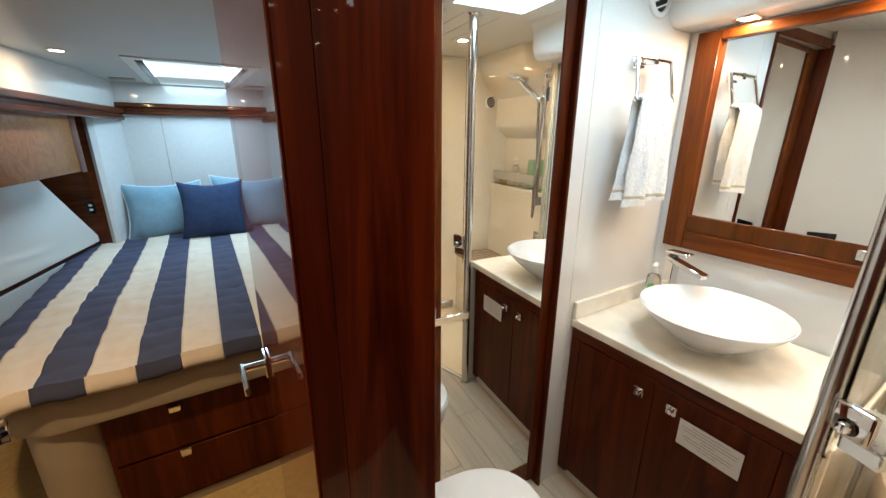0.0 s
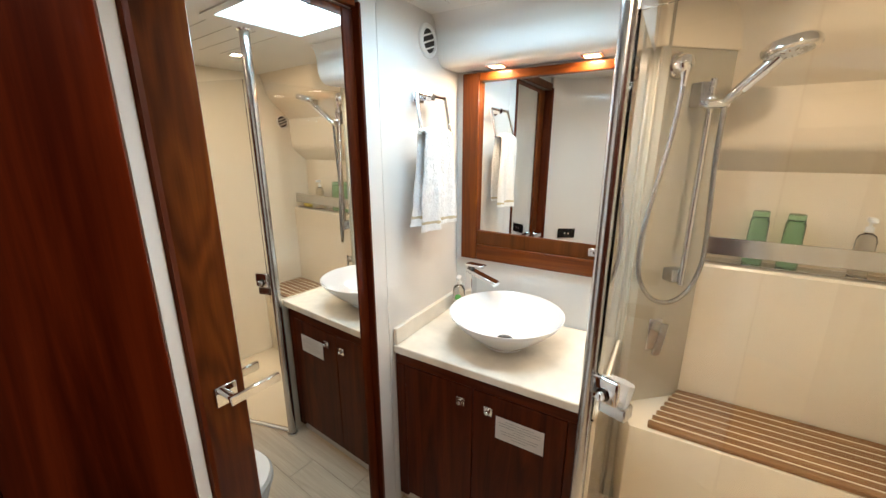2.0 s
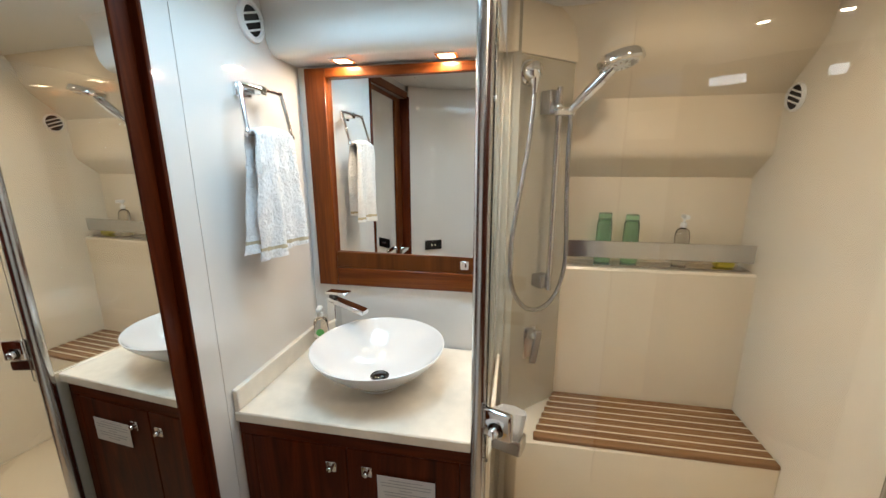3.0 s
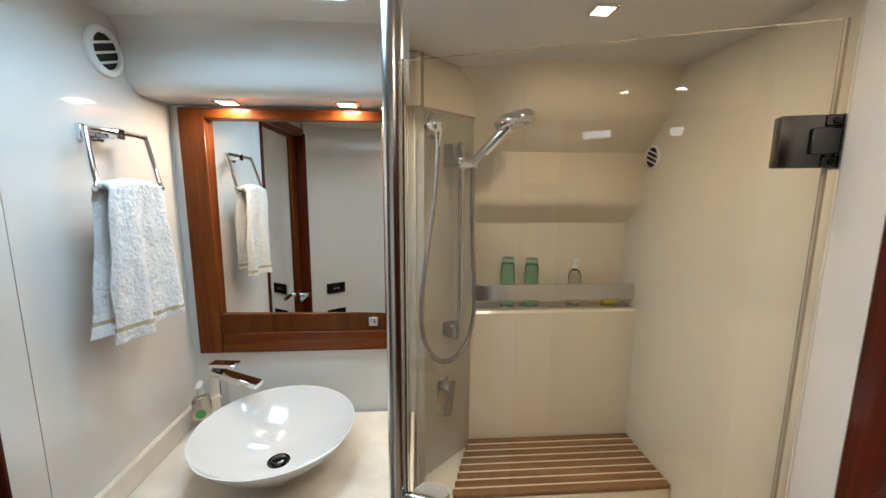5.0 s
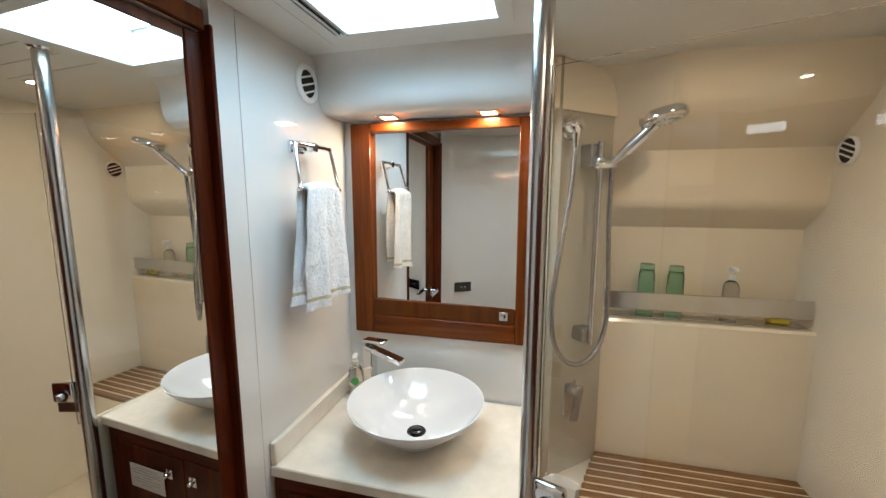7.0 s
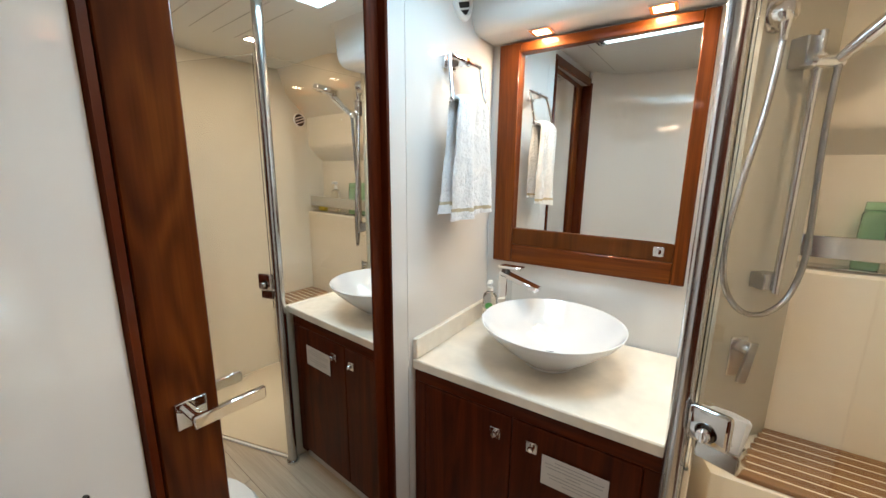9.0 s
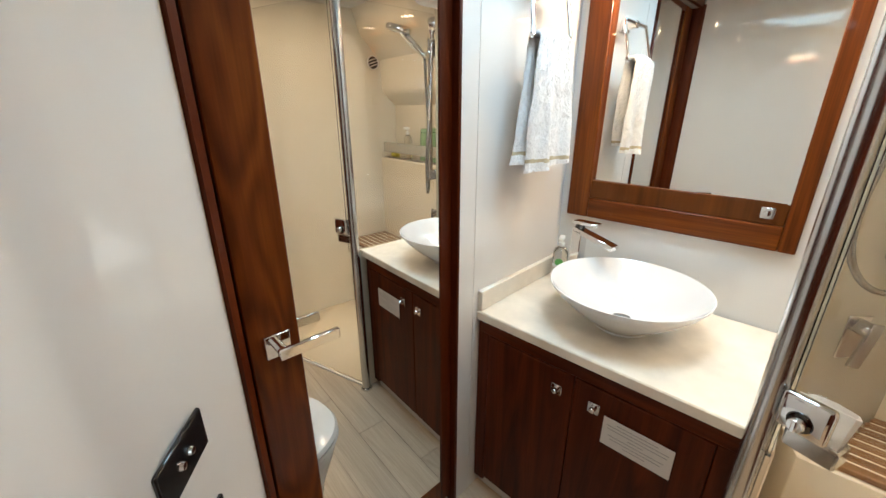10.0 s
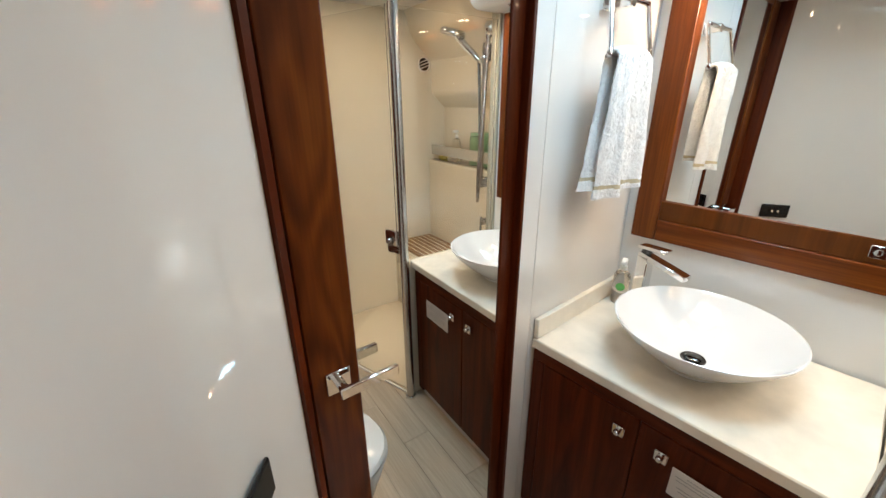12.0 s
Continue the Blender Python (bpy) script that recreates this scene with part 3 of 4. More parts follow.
towel = thing("hand_towel", pose(-0.326, -0.030, 1.636), "white terry hand towel with beige band on the ring", "towel")
part("front_leaf", towel_sheet(-0.078, 0.366, 0.6, 0.178, 0.226, 0.0), [M_TOWEL, M_BAND], towel)
part("back_leaf", towel_sheet(-0.040, 0.342, 2.0, 0.174, 0.222, 0.030), [M_TOWEL, M_BAND], towel)
fold_bm = bmesh.new()
for k in range(9):
    a = math.pi * k / 8
    for i in range(21):
        fold_bm.verts.new((-0.089 + 0.178 * i / 20, -0.059 - 0.022 * math.cos(a) + 0.002 * math.sin(i), -0.004 + 0.020 * math.sin(a) - 0.012 * (i / 10 - 1) ** 2))
fold_bm.verts.ensure_lookup_table()
for k in range(8):
    for i in range(20):
        v = fold_bm.verts
        fold_bm.faces.new((v[k * 21 + i], v[k * 21 + i + 1], v[k * 21 + 22 + i], v[k * 21 + 21 + i]))
fo = part("fold", fold_bm, M_TOWEL, towel)
md = fo.modifiers.new("thick", "SOLIDIFY")
md.thickness = 0.008


# ---- vents ----
def round_vent(name, m, r, label, k0=0.70):
    v = thing(name, m, label, "vent")
    part("rim", lathe([(r * k0, 0.004), (r * (k0 + 0.04), 0.012), (r * 0.95, 0.008), (r, 0.003), (r, 0.0)], 40), M_WHITEPL, v)
    part("duct", lathe([(0.0, 0.0012), (r * (k0 + 0.02), 0.0012), (r * (k0 + 0.02), 0.004)], 32), M_BLACKGAP, v, "dark duct opening")
    for k in range(3):
        y = r * (-0.40 + 0.38 * k)
        h = math.sqrt((k0 * r) ** 2 - y * y)
        part("slat", box(-h, -0.0030, 0, h, 0.0030, 0.0016, m=Matrix.Translation((0, y, 0.006)) @ Matrix.Rotation(radians(18), 4, "X")), M_WHITEPL, v)
    return v


round_vent("air_vent", Matrix.Translation((-0.237, 0, 1.975)) @ FACE_W @ Matrix.Rotation(radians(20), 4, "Z"), 0.062, "round white slatted air vent high on the wall")
round_vent("shower_vent", Matrix.Translation((0.198, -1.77, 1.762)) @ Matrix.Rotation(radians(-90), 4, "X") @ Matrix.Rotation(radians(-20), 4, "Z"), 0.048, "small round white slatted vent in the shower", 0.84)


# ---- lamps ----
def downlight(name, at, s, label):
    d = thing(name, pose(*at), label, "ceiling light", "recessed downlights")
    part("trim", disc_ring(s * 0.72, s, -0.006, 0.002, 28), M_CHROME, d)
    part("lens", lathe([(0.0, -0.003), (s * 0.72, -0.003), (s * 0.72, 0.001)], 28), M_LENS, d, "glowing lens")


def square_light(name, at, s, label):
    d = thing(name, pose(*at), label, "ceiling light", "recessed downlights")
    bm = box(-s, -s, -0.006, s, -s * 0.72, 0.0, 0.001)
    box(-s, s * 0.72, -0.006, s, s, 0.0, 0.001, bm=bm)
    box(-s, -s * 0.72, -0.006, -s * 0.72, s * 0.72, 0.0, bm=bm)
    box(s * 0.72, -s * 0.72, -0.006, s, s * 0.72, 0.0, bm=bm)
    part("trim", bm, M_CHROME, d)
    part("lens", box(-s * 0.72, -s * 0.72, -0.004, s * 0.72, s * 0.72, -0.001), M_LENS if at[2] > 2 else M_LENSHALOGEN, d, "glowing lens")


square_light("downlight", (-0.060, -0.217, 1.895), 0.037, "square chrome downlight under the soffit")
square_light("downlight", (-0.060, -0.585, 1.895), 0.037, "square chrome downlight under the soffit")
square_light("downlight", (-0.34, -1.27, 2.075), 0.032, "square chrome downlight over the shower")
# Fixture made up to go with the bathroom fill light.
downlight("downlight", (-1.22, -0.95, 2.075), 0.035, "added round chrome downlight in the bathroom ceiling, a fill light")
downlight("downlight", (-2.02, -1.09, 2.075), 0.028, "round chrome downlight in the corridor ceiling")
downlight("downlight", (-1.95, -0.87, 2.075), 0.028, "round chrome downlight in the corridor ceiling")
downlight("downlight", (-2.20, -0.05, 1.857), 0.035, "round chrome downlight over the foot of the bed")
downlight("downlight", (-2.178, 1.53, 1.857), 0.035, "round chrome downlight in the cabin ceiling")

# ---- hatches ----
hatch = thing("roof_hatch", pose((HX0 + HX1) / 2, (HY0 + HY1) / 2, 2.069), "bright frosted skylight hatch with white trim", "skylight")
part("acrylic", box(-0.19, -0.232, 0.116, 0.19, 0.232, 0.122), M_HATCH, hatch, "glowing frosted acrylic")
part("trim", holed(-0.22, -0.27, 0.22, 0.27, -0.186, -0.231, 0.186, 0.231, -0.006, 0.0), M_CEIL, hatch)
for k in range(4):
    part("blind_track", box(-0.186, 0.190 + 0.0115 * k, -0.012 + 0.004 * (k % 2), 0.184, 0.199 + 0.0115 * k, 0.004, 0.001), (M_STEEL, M_DARKCHROME)[k % 2], hatch, "grey blind track")

# ---- shower ----
post = thing("shower_post", pose(*POST, 0), "polished chrome post from floor to ceiling", "post")
part("tube", lathe([(0.0215, 0.0), (0.0215, 2.075)], 32), M_POST, post)
part("floor_flange", lathe([(0.03, 0.0), (0.03, 0.004), (0.028, 0.010), (0.021, 0.012)], 28), M_CHROME, post)
part("ceiling_flange", lathe([(0.021, 2.061), (0.028, 2.063), (0.032, 2.069), (0.032, 2.075)], 28), M_CHROME, post)

gdir = Vector((HINGE[0] - POST[0], HINGE[1] - POST[1], 0))
gm = Matrix.Translation((*POST, 0)) @ Matrix.Rotation(math.atan2(gdir.y, gdir.x), 4, "Z")     # local x along the glass, local y towards the shower
L = gdir.length
gdoor = thing("shower_door", gm, "clear frameless glass shower door with chrome fittings, closed", "shower door")
pane = part("glass", box(0.022, -0.004, 0.03, gdir.length - 0.02, 0.004, 1.87), M_GLASS, gdoor)
pane.visible_shadow = False
part("seal", box(gdir.length - 0.02, -0.006, 0.03, gdir.length - 0.016, 0.005, 1.87), M_SANDVINYL, gdoor)
for z in (1.701, 0.45):
    h = part("hinge", box(L - 0.084, -0.013, z - 0.038, L - 0.030, 0.013, z + 0.038, 0.0025, 2), M_GUNMETAL, gdoor, "dark chrome glass hinge")
    for sz in (-1, 1):
        part("ear", box(L - 0.0298, -0.012, z + sz * 0.0295 - 0.0085, L - 0.008, 0.012, z + sz * 0.0295 + 0.0085, 0.002), M_DARKCHROME, h)
        part("screw", lathe([(0.0, 0.003), (0.004, 0.0025), (0.0048, 0.0)], 14, m=Matrix.Translation((L - 0.017, -0.012, z + sz * 0.029)) @ FACE_W), M_BLACK, h, "dark socket screw")
    part("knuckle", box(L - 0.046, -0.019, z - 0.019, L - 0.012, -0.0132, z + 0.019, 0.002), M_GUNMETAL, h)
    part("barrel", lathe([(0.0, z - 0.0205), (0.008, z - 0.0205), (0.008, z + 0.0205), (0.0, z + 0.0205)], 16, m=Matrix.Translation((L - 0.018, -0.004, 0))), M_BLACK, h)
    part("wall_plate", box(L - 0.0075, -0.030, z - 0.040, L + 0.004, 0.020, z + 0.040, 0.0025), M_GUNMETAL, h)
lt = part("latch", box(0.020, -0.026, 0.885, 0.096, -0.005, 0.961, 0.009, 3), M_CHROME, gdoor, "square chrome shower latch")
kb = part("latch_knob", lathe([(0.0, 0.004), (0.016, 0.004), (0.019, 0.002), (0.020, 0.0)], 28, m=Matrix.Translation((0.056, -0.026, 0.913)) @ FACE_W), M_DARKCHROME, lt, "dark ring round the knob")
part("turn", lathe([(0.0, 0.020), (0.011, 0.019), (0.013, 0.016), (0.013, 0.0042)], 24, m=Matrix.Translation((0.056, -0.026, 0.913)) @ FACE_W), M_CHROME, kb)
part("thumb_bar", box(-0.004, -0.024, -0.012, 0.004, -0.018, 0.012, 0.002, m=Matrix.Translation((0.056, -0.026, 0.913))), M_CHROME, kb)
setting("shower_threshold", slab(POST, HINGE, 0.0, 0.012, 0.022, 0.003), M_GEL, "low white threshold under the shower door", "threshold")
setting("shower_pan", prism([(POST[0] + 0.024, POST[1] - 0.028), (HINGE[0] + 0.026, HINGE[1] - 0.01), (-0.525, -1.765), (-0.10, -1.765), (-0.125, -0.875), (0.0, -0.80), (-0.53, -0.794)], 0.0006, 0.006, bev=0.001), M_GELCREAM, "cream moulded shower pan", "shower pan")
strike = thing("door_strike", pose(-0.917, -1.345, 1.19), "small steel strike plate on the corridor wall edge", "strike plate")
part("plate", box(-0.006, 0.0, -0.014, 0.004, 0.008, 0.014, 0.001), M_DARKCHROME, strike)
fixed = thing("shower_screen", pose(-0.29, -0.781, 0.80), "fixed clear glass screen beside the vanity", "glass screen")
fg = part("glass", box(-0.29, -0.004, -0.0, 0.284, 0.004, 1.07), M_GLASS, fixed)
fg.visible_shadow = False

dish = thing("soap_dish", gm @ pose(0.072, 0.006, 0.855), "white soap dish in a chrome holder on the glass", "soap dish")
tray_bm = bmesh.new()
rim_pts = [(-0.038, 0.0), (0.038, 0.0), (0.039, 0.036), (0.031, 0.050), (0.0, 0.057), (-0.031, 0.050), (-0.038, 0.036)]
rows_ = []
for f, z in ((0.80, 0.020), (1.0, 0.078), (0.965, 0.078), (0.76, 0.026)):
    rows_.append([tray_bm.verts.new((x * f, 0.002 + y * f + (1 - f) * 0.03, z + (0.020 if z > 0.07 and y < 0.01 else 0))) for x, y in rim_pts])
for a, q in zip(rows_, rows_[1:]):
    for k in range(7):
        tray_bm.faces.new((a[k], a[(k + 1) % 7], q[(k + 1) % 7], q[k]))
tray_bm.faces.new(rows_[0][::-1])
tray_bm.faces.new(rows_[-1])
part("tray", tray_bm, M_FROST, dish, "translucent white tray")
part("holder", box(-0.040, 0.0, -0.022, 0.038, 0.050, 0.019, 0.004), M_STEEL, dish, "polished steel holder")
soap = thing("soap_bar", gm @ pose(0.074, 0.031, 0.8815), "small round white soap bar in the dish", "soap")
part("bar", lathe([(0.0, 0.0), (0.02, 0.001), (0.027, 0.009), (0.024, 0.019), (0.012, 0.025), (0.0, 0.026)], 24), M_CERAMIC, soap)

bench = thing("shower_bench", pose(0.06, -1.37, 0.50), "cream moulded shower bench with teak slats on top", "bench")
part("base", prism([(0.166, -0.399), (0.150, 0.34), (-0.04, 0.55), (-0.18, 0.50), (-0.155, -0.399)], -0.5, 0.0, bev=0.004), M_GELCREAM, bench)
for i in range(8):
    x1 = 0.158 - i * 0.041
    y_end = 0.345 + max(0, (0.163 - x1)) * 0.32
    part("slat", box(x1 - 0.033, -0.395, 0.001, x1, min(y_end, 0.50), 0.020, 0.003), M_TEAK, bench)
    if i < 7:
        part("caulk_strip", box(x1 - 0.041, -0.395, 0.001, x1 - 0.033, min(y_end, 0.50), 0.017), M_CAULK, bench)

shelf = thing("shower_shelf", pose(0.258, -1.41, 1.150), "brushed steel rail across the shower niche", "shelf")
part("front_bar", box(-0.01, -0.355, 0.0, 0.0, 0.36, 0.072, 0.002), M_STEEL, shelf)
part("bracket", box(-0.012, 0.352, 0.0, 0.045, 0.372, 0.074, 0.003), M_STEEL, shelf)
part("base_strip", box(0.002, -0.350, -0.036, 0.075, 0.36, -0.032, 0.001), M_STEEL, shelf)


def bottle(name, at, r, h, material, label, neck=0.6):
    b = thing(name, pose(*at), label, "bottle", "bottles in the niche")
    part("body", lathe([(0.0, 0.0), (r * 0.95, 0.001), (r, 0.006), (r * 0.92, h * 0.82), (r * 0.80, h * 0.86), (r * neck, h * 0.88)], 24), material, b)
    part("cap", lathe([(r * 0.82, h * 0.86), (r * 0.80, h * 0.99), (r * 0.7, h), (0.0, h)], 24), material, b)
    return b


bottle("shampoo_bottle", (0.298, -1.206, 1.119), 0.033, 0.215, M_GREEN, "translucent green bottle behind the steel rail")
bottle("shampoo_bottle", (0.298, -1.314, 1.119), 0.033, 0.210, M_GREEN, "translucent green bottle with a shorter cap")


def pump_bottle(name, m, r, h, body, label, badge=None, liquid=None):
    b = thing(name, m, label, "bottle")
    part("body", lathe([(0.0, 0.0), (r * 0.95, 0.001), (r, 0.008), (r, h * 0.62), (r * 0.8, h * 0.70), (r * 0.38, h * 0.74), (r * 0.36, h * 0.78)], 24), body, b)
    if liquid:
        part("liquid", lathe([(0.0, 0.003), (r * 0.9, 0.003), (r * 0.9, h * 0.28), (0.0, h * 0.28)], 20), liquid, b, "pale liquid soap")
    part("collar", lathe([(r * 0.42, h * 0.76), (r * 0.42, h * 0.84), (r * 0.15, h * 0.85), (r * 0.15, h * 0.95)], 16), M_WHITEPL, b)
    part("nozzle", box(-r * 1.15, -r * 0.34, h * 0.92, r * 0.5, r * 0.34, h, 0.004), M_WHITEPL, b)
    if badge:
        part("badge", lathe([(0.0, 0.0), (r * 0.55, 0.0), (r * 0.55, 0.001), (0.0, 0.001)], 20, m=Matrix.Translation((-r, 0, h * 0.42)) @ FACE_N), badge, b, "round green badge")
    return b


pump_bottle("soap_dispenser", pose(-0.075, -0.062, 0.80, 0, 0, 20), 0.029, 0.176, M_CLEAR, "clear pump soap bottle with a green badge", M_LABELGREEN, M_SOAPLIQ)
pump_bottle("lotion_bottle", pose(0.298, -1.512, 1.119), 0.028, 0.215, M_CLEAR, "clear pump bottle standing in the niche")
sach = thing("sachet", pose(0.298, -1.68, 1.119), "small yellow sachet lying in the niche", "sachet")
part("packet", box(-0.02, -0.035, 0.0, 0.02, 0.035, 0.028, 0.006), M_YELLOW, sach)

# hand shower on its riser, fixed to the diagonal wall
wall_dir = Vector((0.21, -0.23, 0)).normalized()
wall_nrm = Vector((-wall_dir.y, wall_dir.x, 0)) * -1 if wall_dir.y > 0 else Vector((wall_dir.y, -wall_dir.x, 0))


def on_wall(s, off, z):
    """A place s along the diagonal wall from its front corner, off metres out of it."""
    p = Vector((-0.004, -0.80, 0)) + wall_dir * s + wall_nrm * off
    return (p.x, p.y, z)


hs = thing("hand_shower", pose(0, 0, 0), "chrome hand shower on a slide rail with hose", "shower")
part("rail", tube([on_wall(0.178, 0.055, 1.052), on_wall(0.178, 0.055, 1.802)], 0.0112, 16), M_STEEL, hs)
wm = Matrix.Rotation(math.atan2(wall_dir.y, wall_dir.x), 4, "Z")
for z0, z1 in ((1.062, 1.112), (1.712, 1.792)):
    part("rail_bracket", box(-0.030, -0.052, z0, 0.026, 0.0, z1, 0.003, m=Matrix.Translation(on_wall(0.168, 0, 0)) @ wm), M_SATIN, hs)
part("slider", tube([on_wall(0.142, 0.064, 1.718), on_wall(0.146, 0.066, 1.718), on_wall(0.222, 0.078, 1.718), on_wall(0.226, 0.079, 1.718)], [0.012, 0.0165, 0.0165, 0.012], 18), M_CHROME, hs)
part("grip_nut", lathe([(0.0145, -0.022), (0.0165, -0.018), (0.0165, 0.018), (0.0145, 0.022)], 18, m=Matrix.Translation(on_wall(0.178, 0.055, 1.722))), M_CHROME, hs)
h0, h1 = Vector(on_wall(0.206, 0.084, 1.722)), Vector(on_wall(0.250, 0.205, 1.845))
part("handle", tube([h0, h0.lerp(h1, 0.3), h0.lerp(h1, 0.8), h1], [0.0135, 0.018, 0.020, 0.018], 16), M_CHROME, hs)
part("grip", tube([h0.lerp(h1, 0.22) + wall_nrm * 0.006, h0.lerp(h1, 0.30) + wall_nrm * 0.009, h0.lerp(h1, 0.72) + wall_nrm * 0.010, h0.lerp(h1, 0.80) + wall_nrm * 0.006], [0.008, 0.0125, 0.0135, 0.009], 14), M_WHITEPL, hs, "white grip inlay")
hd = (h1 - h0).normalized()
head_m = Matrix.Translation(h1 + hd * 0.03) @ Matrix.Rotation(math.atan2(hd.y, hd.x), 4, "Z") @ Matrix.Rotation(radians(-14), 4, "Y")
part("head", lathe([(0.0, 0.020), (0.042, 0.020), (0.066, 0.014), (0.073, 0.004), (0.073, -0.012), (0.066, -0.018), (0.0, -0.018)], 32, m=head_m), M_CHROME, hs, "round chrome spray head")
face = part("spray_face", lathe([(0.0, -0.0205), (0.052, -0.0205), (0.054, -0.018)], 32, m=head_m), M_WHITEPL, hs, "grey nozzle face")
for k in range(14):
    a = 2 * math.pi * k / 14
    part("nozzle", box(0.028, -0.0022, -0.0225, 0.047, 0.0022, -0.0205, m=head_m @ Matrix.Rotation(a, 4, "Z")), M_STEEL, face)
out_m = Matrix.Translation(on_wall(0.074, 0, 1.848)) @ wm
part("flange", lathe([(0.0, 0.012), (0.040, 0.012), (0.044, 0.008), (0.045, 0.0)], 32, m=out_m @ FACE_W), M_CHROME, hs)
part("outlet", lathe([(0.0, 0.054), (0.020, 0.053), (0.029, 0.047), (0.033, 0.036), (0.036, 0.0125)], 30, m=out_m @ FACE_W), M_CHROME, hs)
part("elbow", tube([on_wall(0.074, 0.034, 1.830), on_wall(0.074, 0.036, 1.805), on_wall(0.074, 0.036, 1.797), on_wall(0.074, 0.036, 1.775)], [0.020, 0.013, 0.0115, 0.0115], 16), M_CHROME, hs)
hose_pts = [on_wall(0.074, 0.036, 1.785), on_wall(0.052, 0.04, 1.6), on_wall(0.000, 0.05, 1.38), on_wall(-0.030, 0.06, 1.23), on_wall(-0.018, 0.063, 1.10), on_wall(0.040, 0.066, 1.015), on_wall(0.120, 0.07, 0.990), on_wall(0.200, 0.07, 1.03), on_wall(0.240, 0.07, 1.12), on_wall(0.246, 0.07, 1.22), on_wall(0.232, 0.072, 1.38), on_wall(0.214, 0.078, 1.55), on_wall(0.208, 0.084, 1.71)]
part("hose", tube(spline(hose_pts, 10), 0.0086, 12), M_HOSE, hs, "ribbed steel hose")
mx = thing("shower_mixer", pose(*on_wall(0.140, 0, 0.818)), "square chrome shower mixer with lever", "tap")
part("plate", box(-0.032, -0.008, -0.070, 0.032, 0.0, 0.070, 0.003, m=wm), M_STEEL, mx)
part("hub", lathe([(0.0, 0.050), (0.018, 0.049), (0.021, 0.044), (0.022, 0.0082)], 24, m=wm @ Matrix.Translation((0, 0, 0.040)) @ FACE_W), M_STEEL, mx)
part("lever", box(-0.018, -0.012, -0.118, 0.018, 0.0, 0.022, 0.003, m=wm @ Matrix.Translation((0.002, -0.042, 0.044)) @ Matrix.Rotation(radians(11), 4, "Y")), M_SATIN, mx)

# ---- door handle, switch, toilet ----
hnd = thing("door_lever", dm @ pose(0.545, 0.006, 0.955), "chrome lever handle on the mirrored door", "door handle")
part("rose", box(-0.028, 0.0, -0.028, 0.028, 0.008, 0.028, 0.002), M_CHROME, hnd)
part("neck", lathe([(0.011, 0.0), (0.011, 0.05)], 18, m=Matrix.Rotation(radians(-90), 4, "X")), M_CHROME, hnd)
part("lever", box(-0.125, 0.040, -0.0135, 0.014, 0.053, 0.0135, 0.003), M_CHROME, hnd)

sdir = Vector((-0.078, -0.107, 0)).normalized()
sw_m = Matrix.Translation((-1.392, -0.139, 0.946)) @ Matrix.Rotation(math.atan2(sdir.y, sdir.x), 4, "Z")   # local x along the wall, local y into the room


def switch(z, label):
    s = thing("light_switch", Matrix.Translation((0, 0, z - 0.93)) @ sw_m, label, "switch", "black switches")
    part("plate", box(-0.068, 0.001, -0.037, 0.068, 0.010, 0.037, 0.003), M_BLACK, s)
    for dx in (-0.014, 0.014):
        part("button", lathe([(0.0, 0.006), (0.006, 0.005), (0.0075, 0.0)], 16, m=Matrix.Translation((dx, 0.010, 0)) @ Matrix.Rotation(radians(-90), 4, "X")), M_CHROME, s, "small chrome button")


switch(0.930, "black double switch plate with chrome buttons")
switch(0.738, "black switch plate mounted beneath another")

toi = thing("toilet", Matrix.Translation((-1.150, -0.27, 0)) @ Matrix.Rotation(radians(-8), 4, "Z"), "white ceramic toilet with lid closed, by the mirrored door", "toilet")


def oval(prof, cx, seg=40, back=-0.28):
    """Rings of a rounded plan, flat at the back; prof holds (half width, front reach, z)."""
    bm = bmesh.new()
    rings = []
    for wd, fr, z in prof:
        ring_v = []
        for i in range(seg):
            a = 2 * math.pi * i / seg
            c, s_ = math.cos(a), math.sin(a)
            x = fr * c if c > 0 else max(back, c * 0.34)
            yy = wd * math.copysign(abs(s_) ** 0.8, s_)
            ring_v.append(bm.verts.new((cx + x, yy, z)))
        rings.append(ring_v)
    for a, b in zip(rings, rings[1:]):
        for i in range(seg):
            bm.faces.new((a[i], a[(i + 1) % seg], b[(i + 1) % seg], b[i]))
    bm.faces.new(rings[0][::-1])
    bm.faces.new(rings[-1])
    return bm


part("bowl", oval([(0.11, 0.10, 0.0), (0.115, 0.11, 0.05), (0.13, 0.14, 0.2), (0.165, 0.18, 0.32), (0.178, 0.195, 0.375), (0.175, 0.19, 0.385)], 0), M_CERAMIC, toi)
part("seat", oval([(0.180, 0.20, 0.388), (0.184, 0.205, 0.395), (0.182, 0.20, 0.405)], 0), M_CERAMIC, toi)
part("lid", oval([(0.180, 0.20, 0.408), (0.183, 0.204, 0.415), (0.176, 0.195, 0.428), (0.12, 0.14, 0.436)], 0), M_CERAMIC, toi)

# ---- cabin ----
setting("cabin_floor", box(-3.0, -0.4, -0.05, -1.18, 2.8, 0.001), M_WARMLITFLOOR, "cabin carpet with warm light put into its tan colour", "floor")
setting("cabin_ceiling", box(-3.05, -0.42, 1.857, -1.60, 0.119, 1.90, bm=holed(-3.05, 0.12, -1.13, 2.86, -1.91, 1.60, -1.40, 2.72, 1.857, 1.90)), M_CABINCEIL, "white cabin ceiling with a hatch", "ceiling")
setting("cabin_wall_head", box(-2.7, 2.8, 0, -1.13, 2.86, 1.857), M_FABRIC, "pale grey fabric headboard wall", "wall")
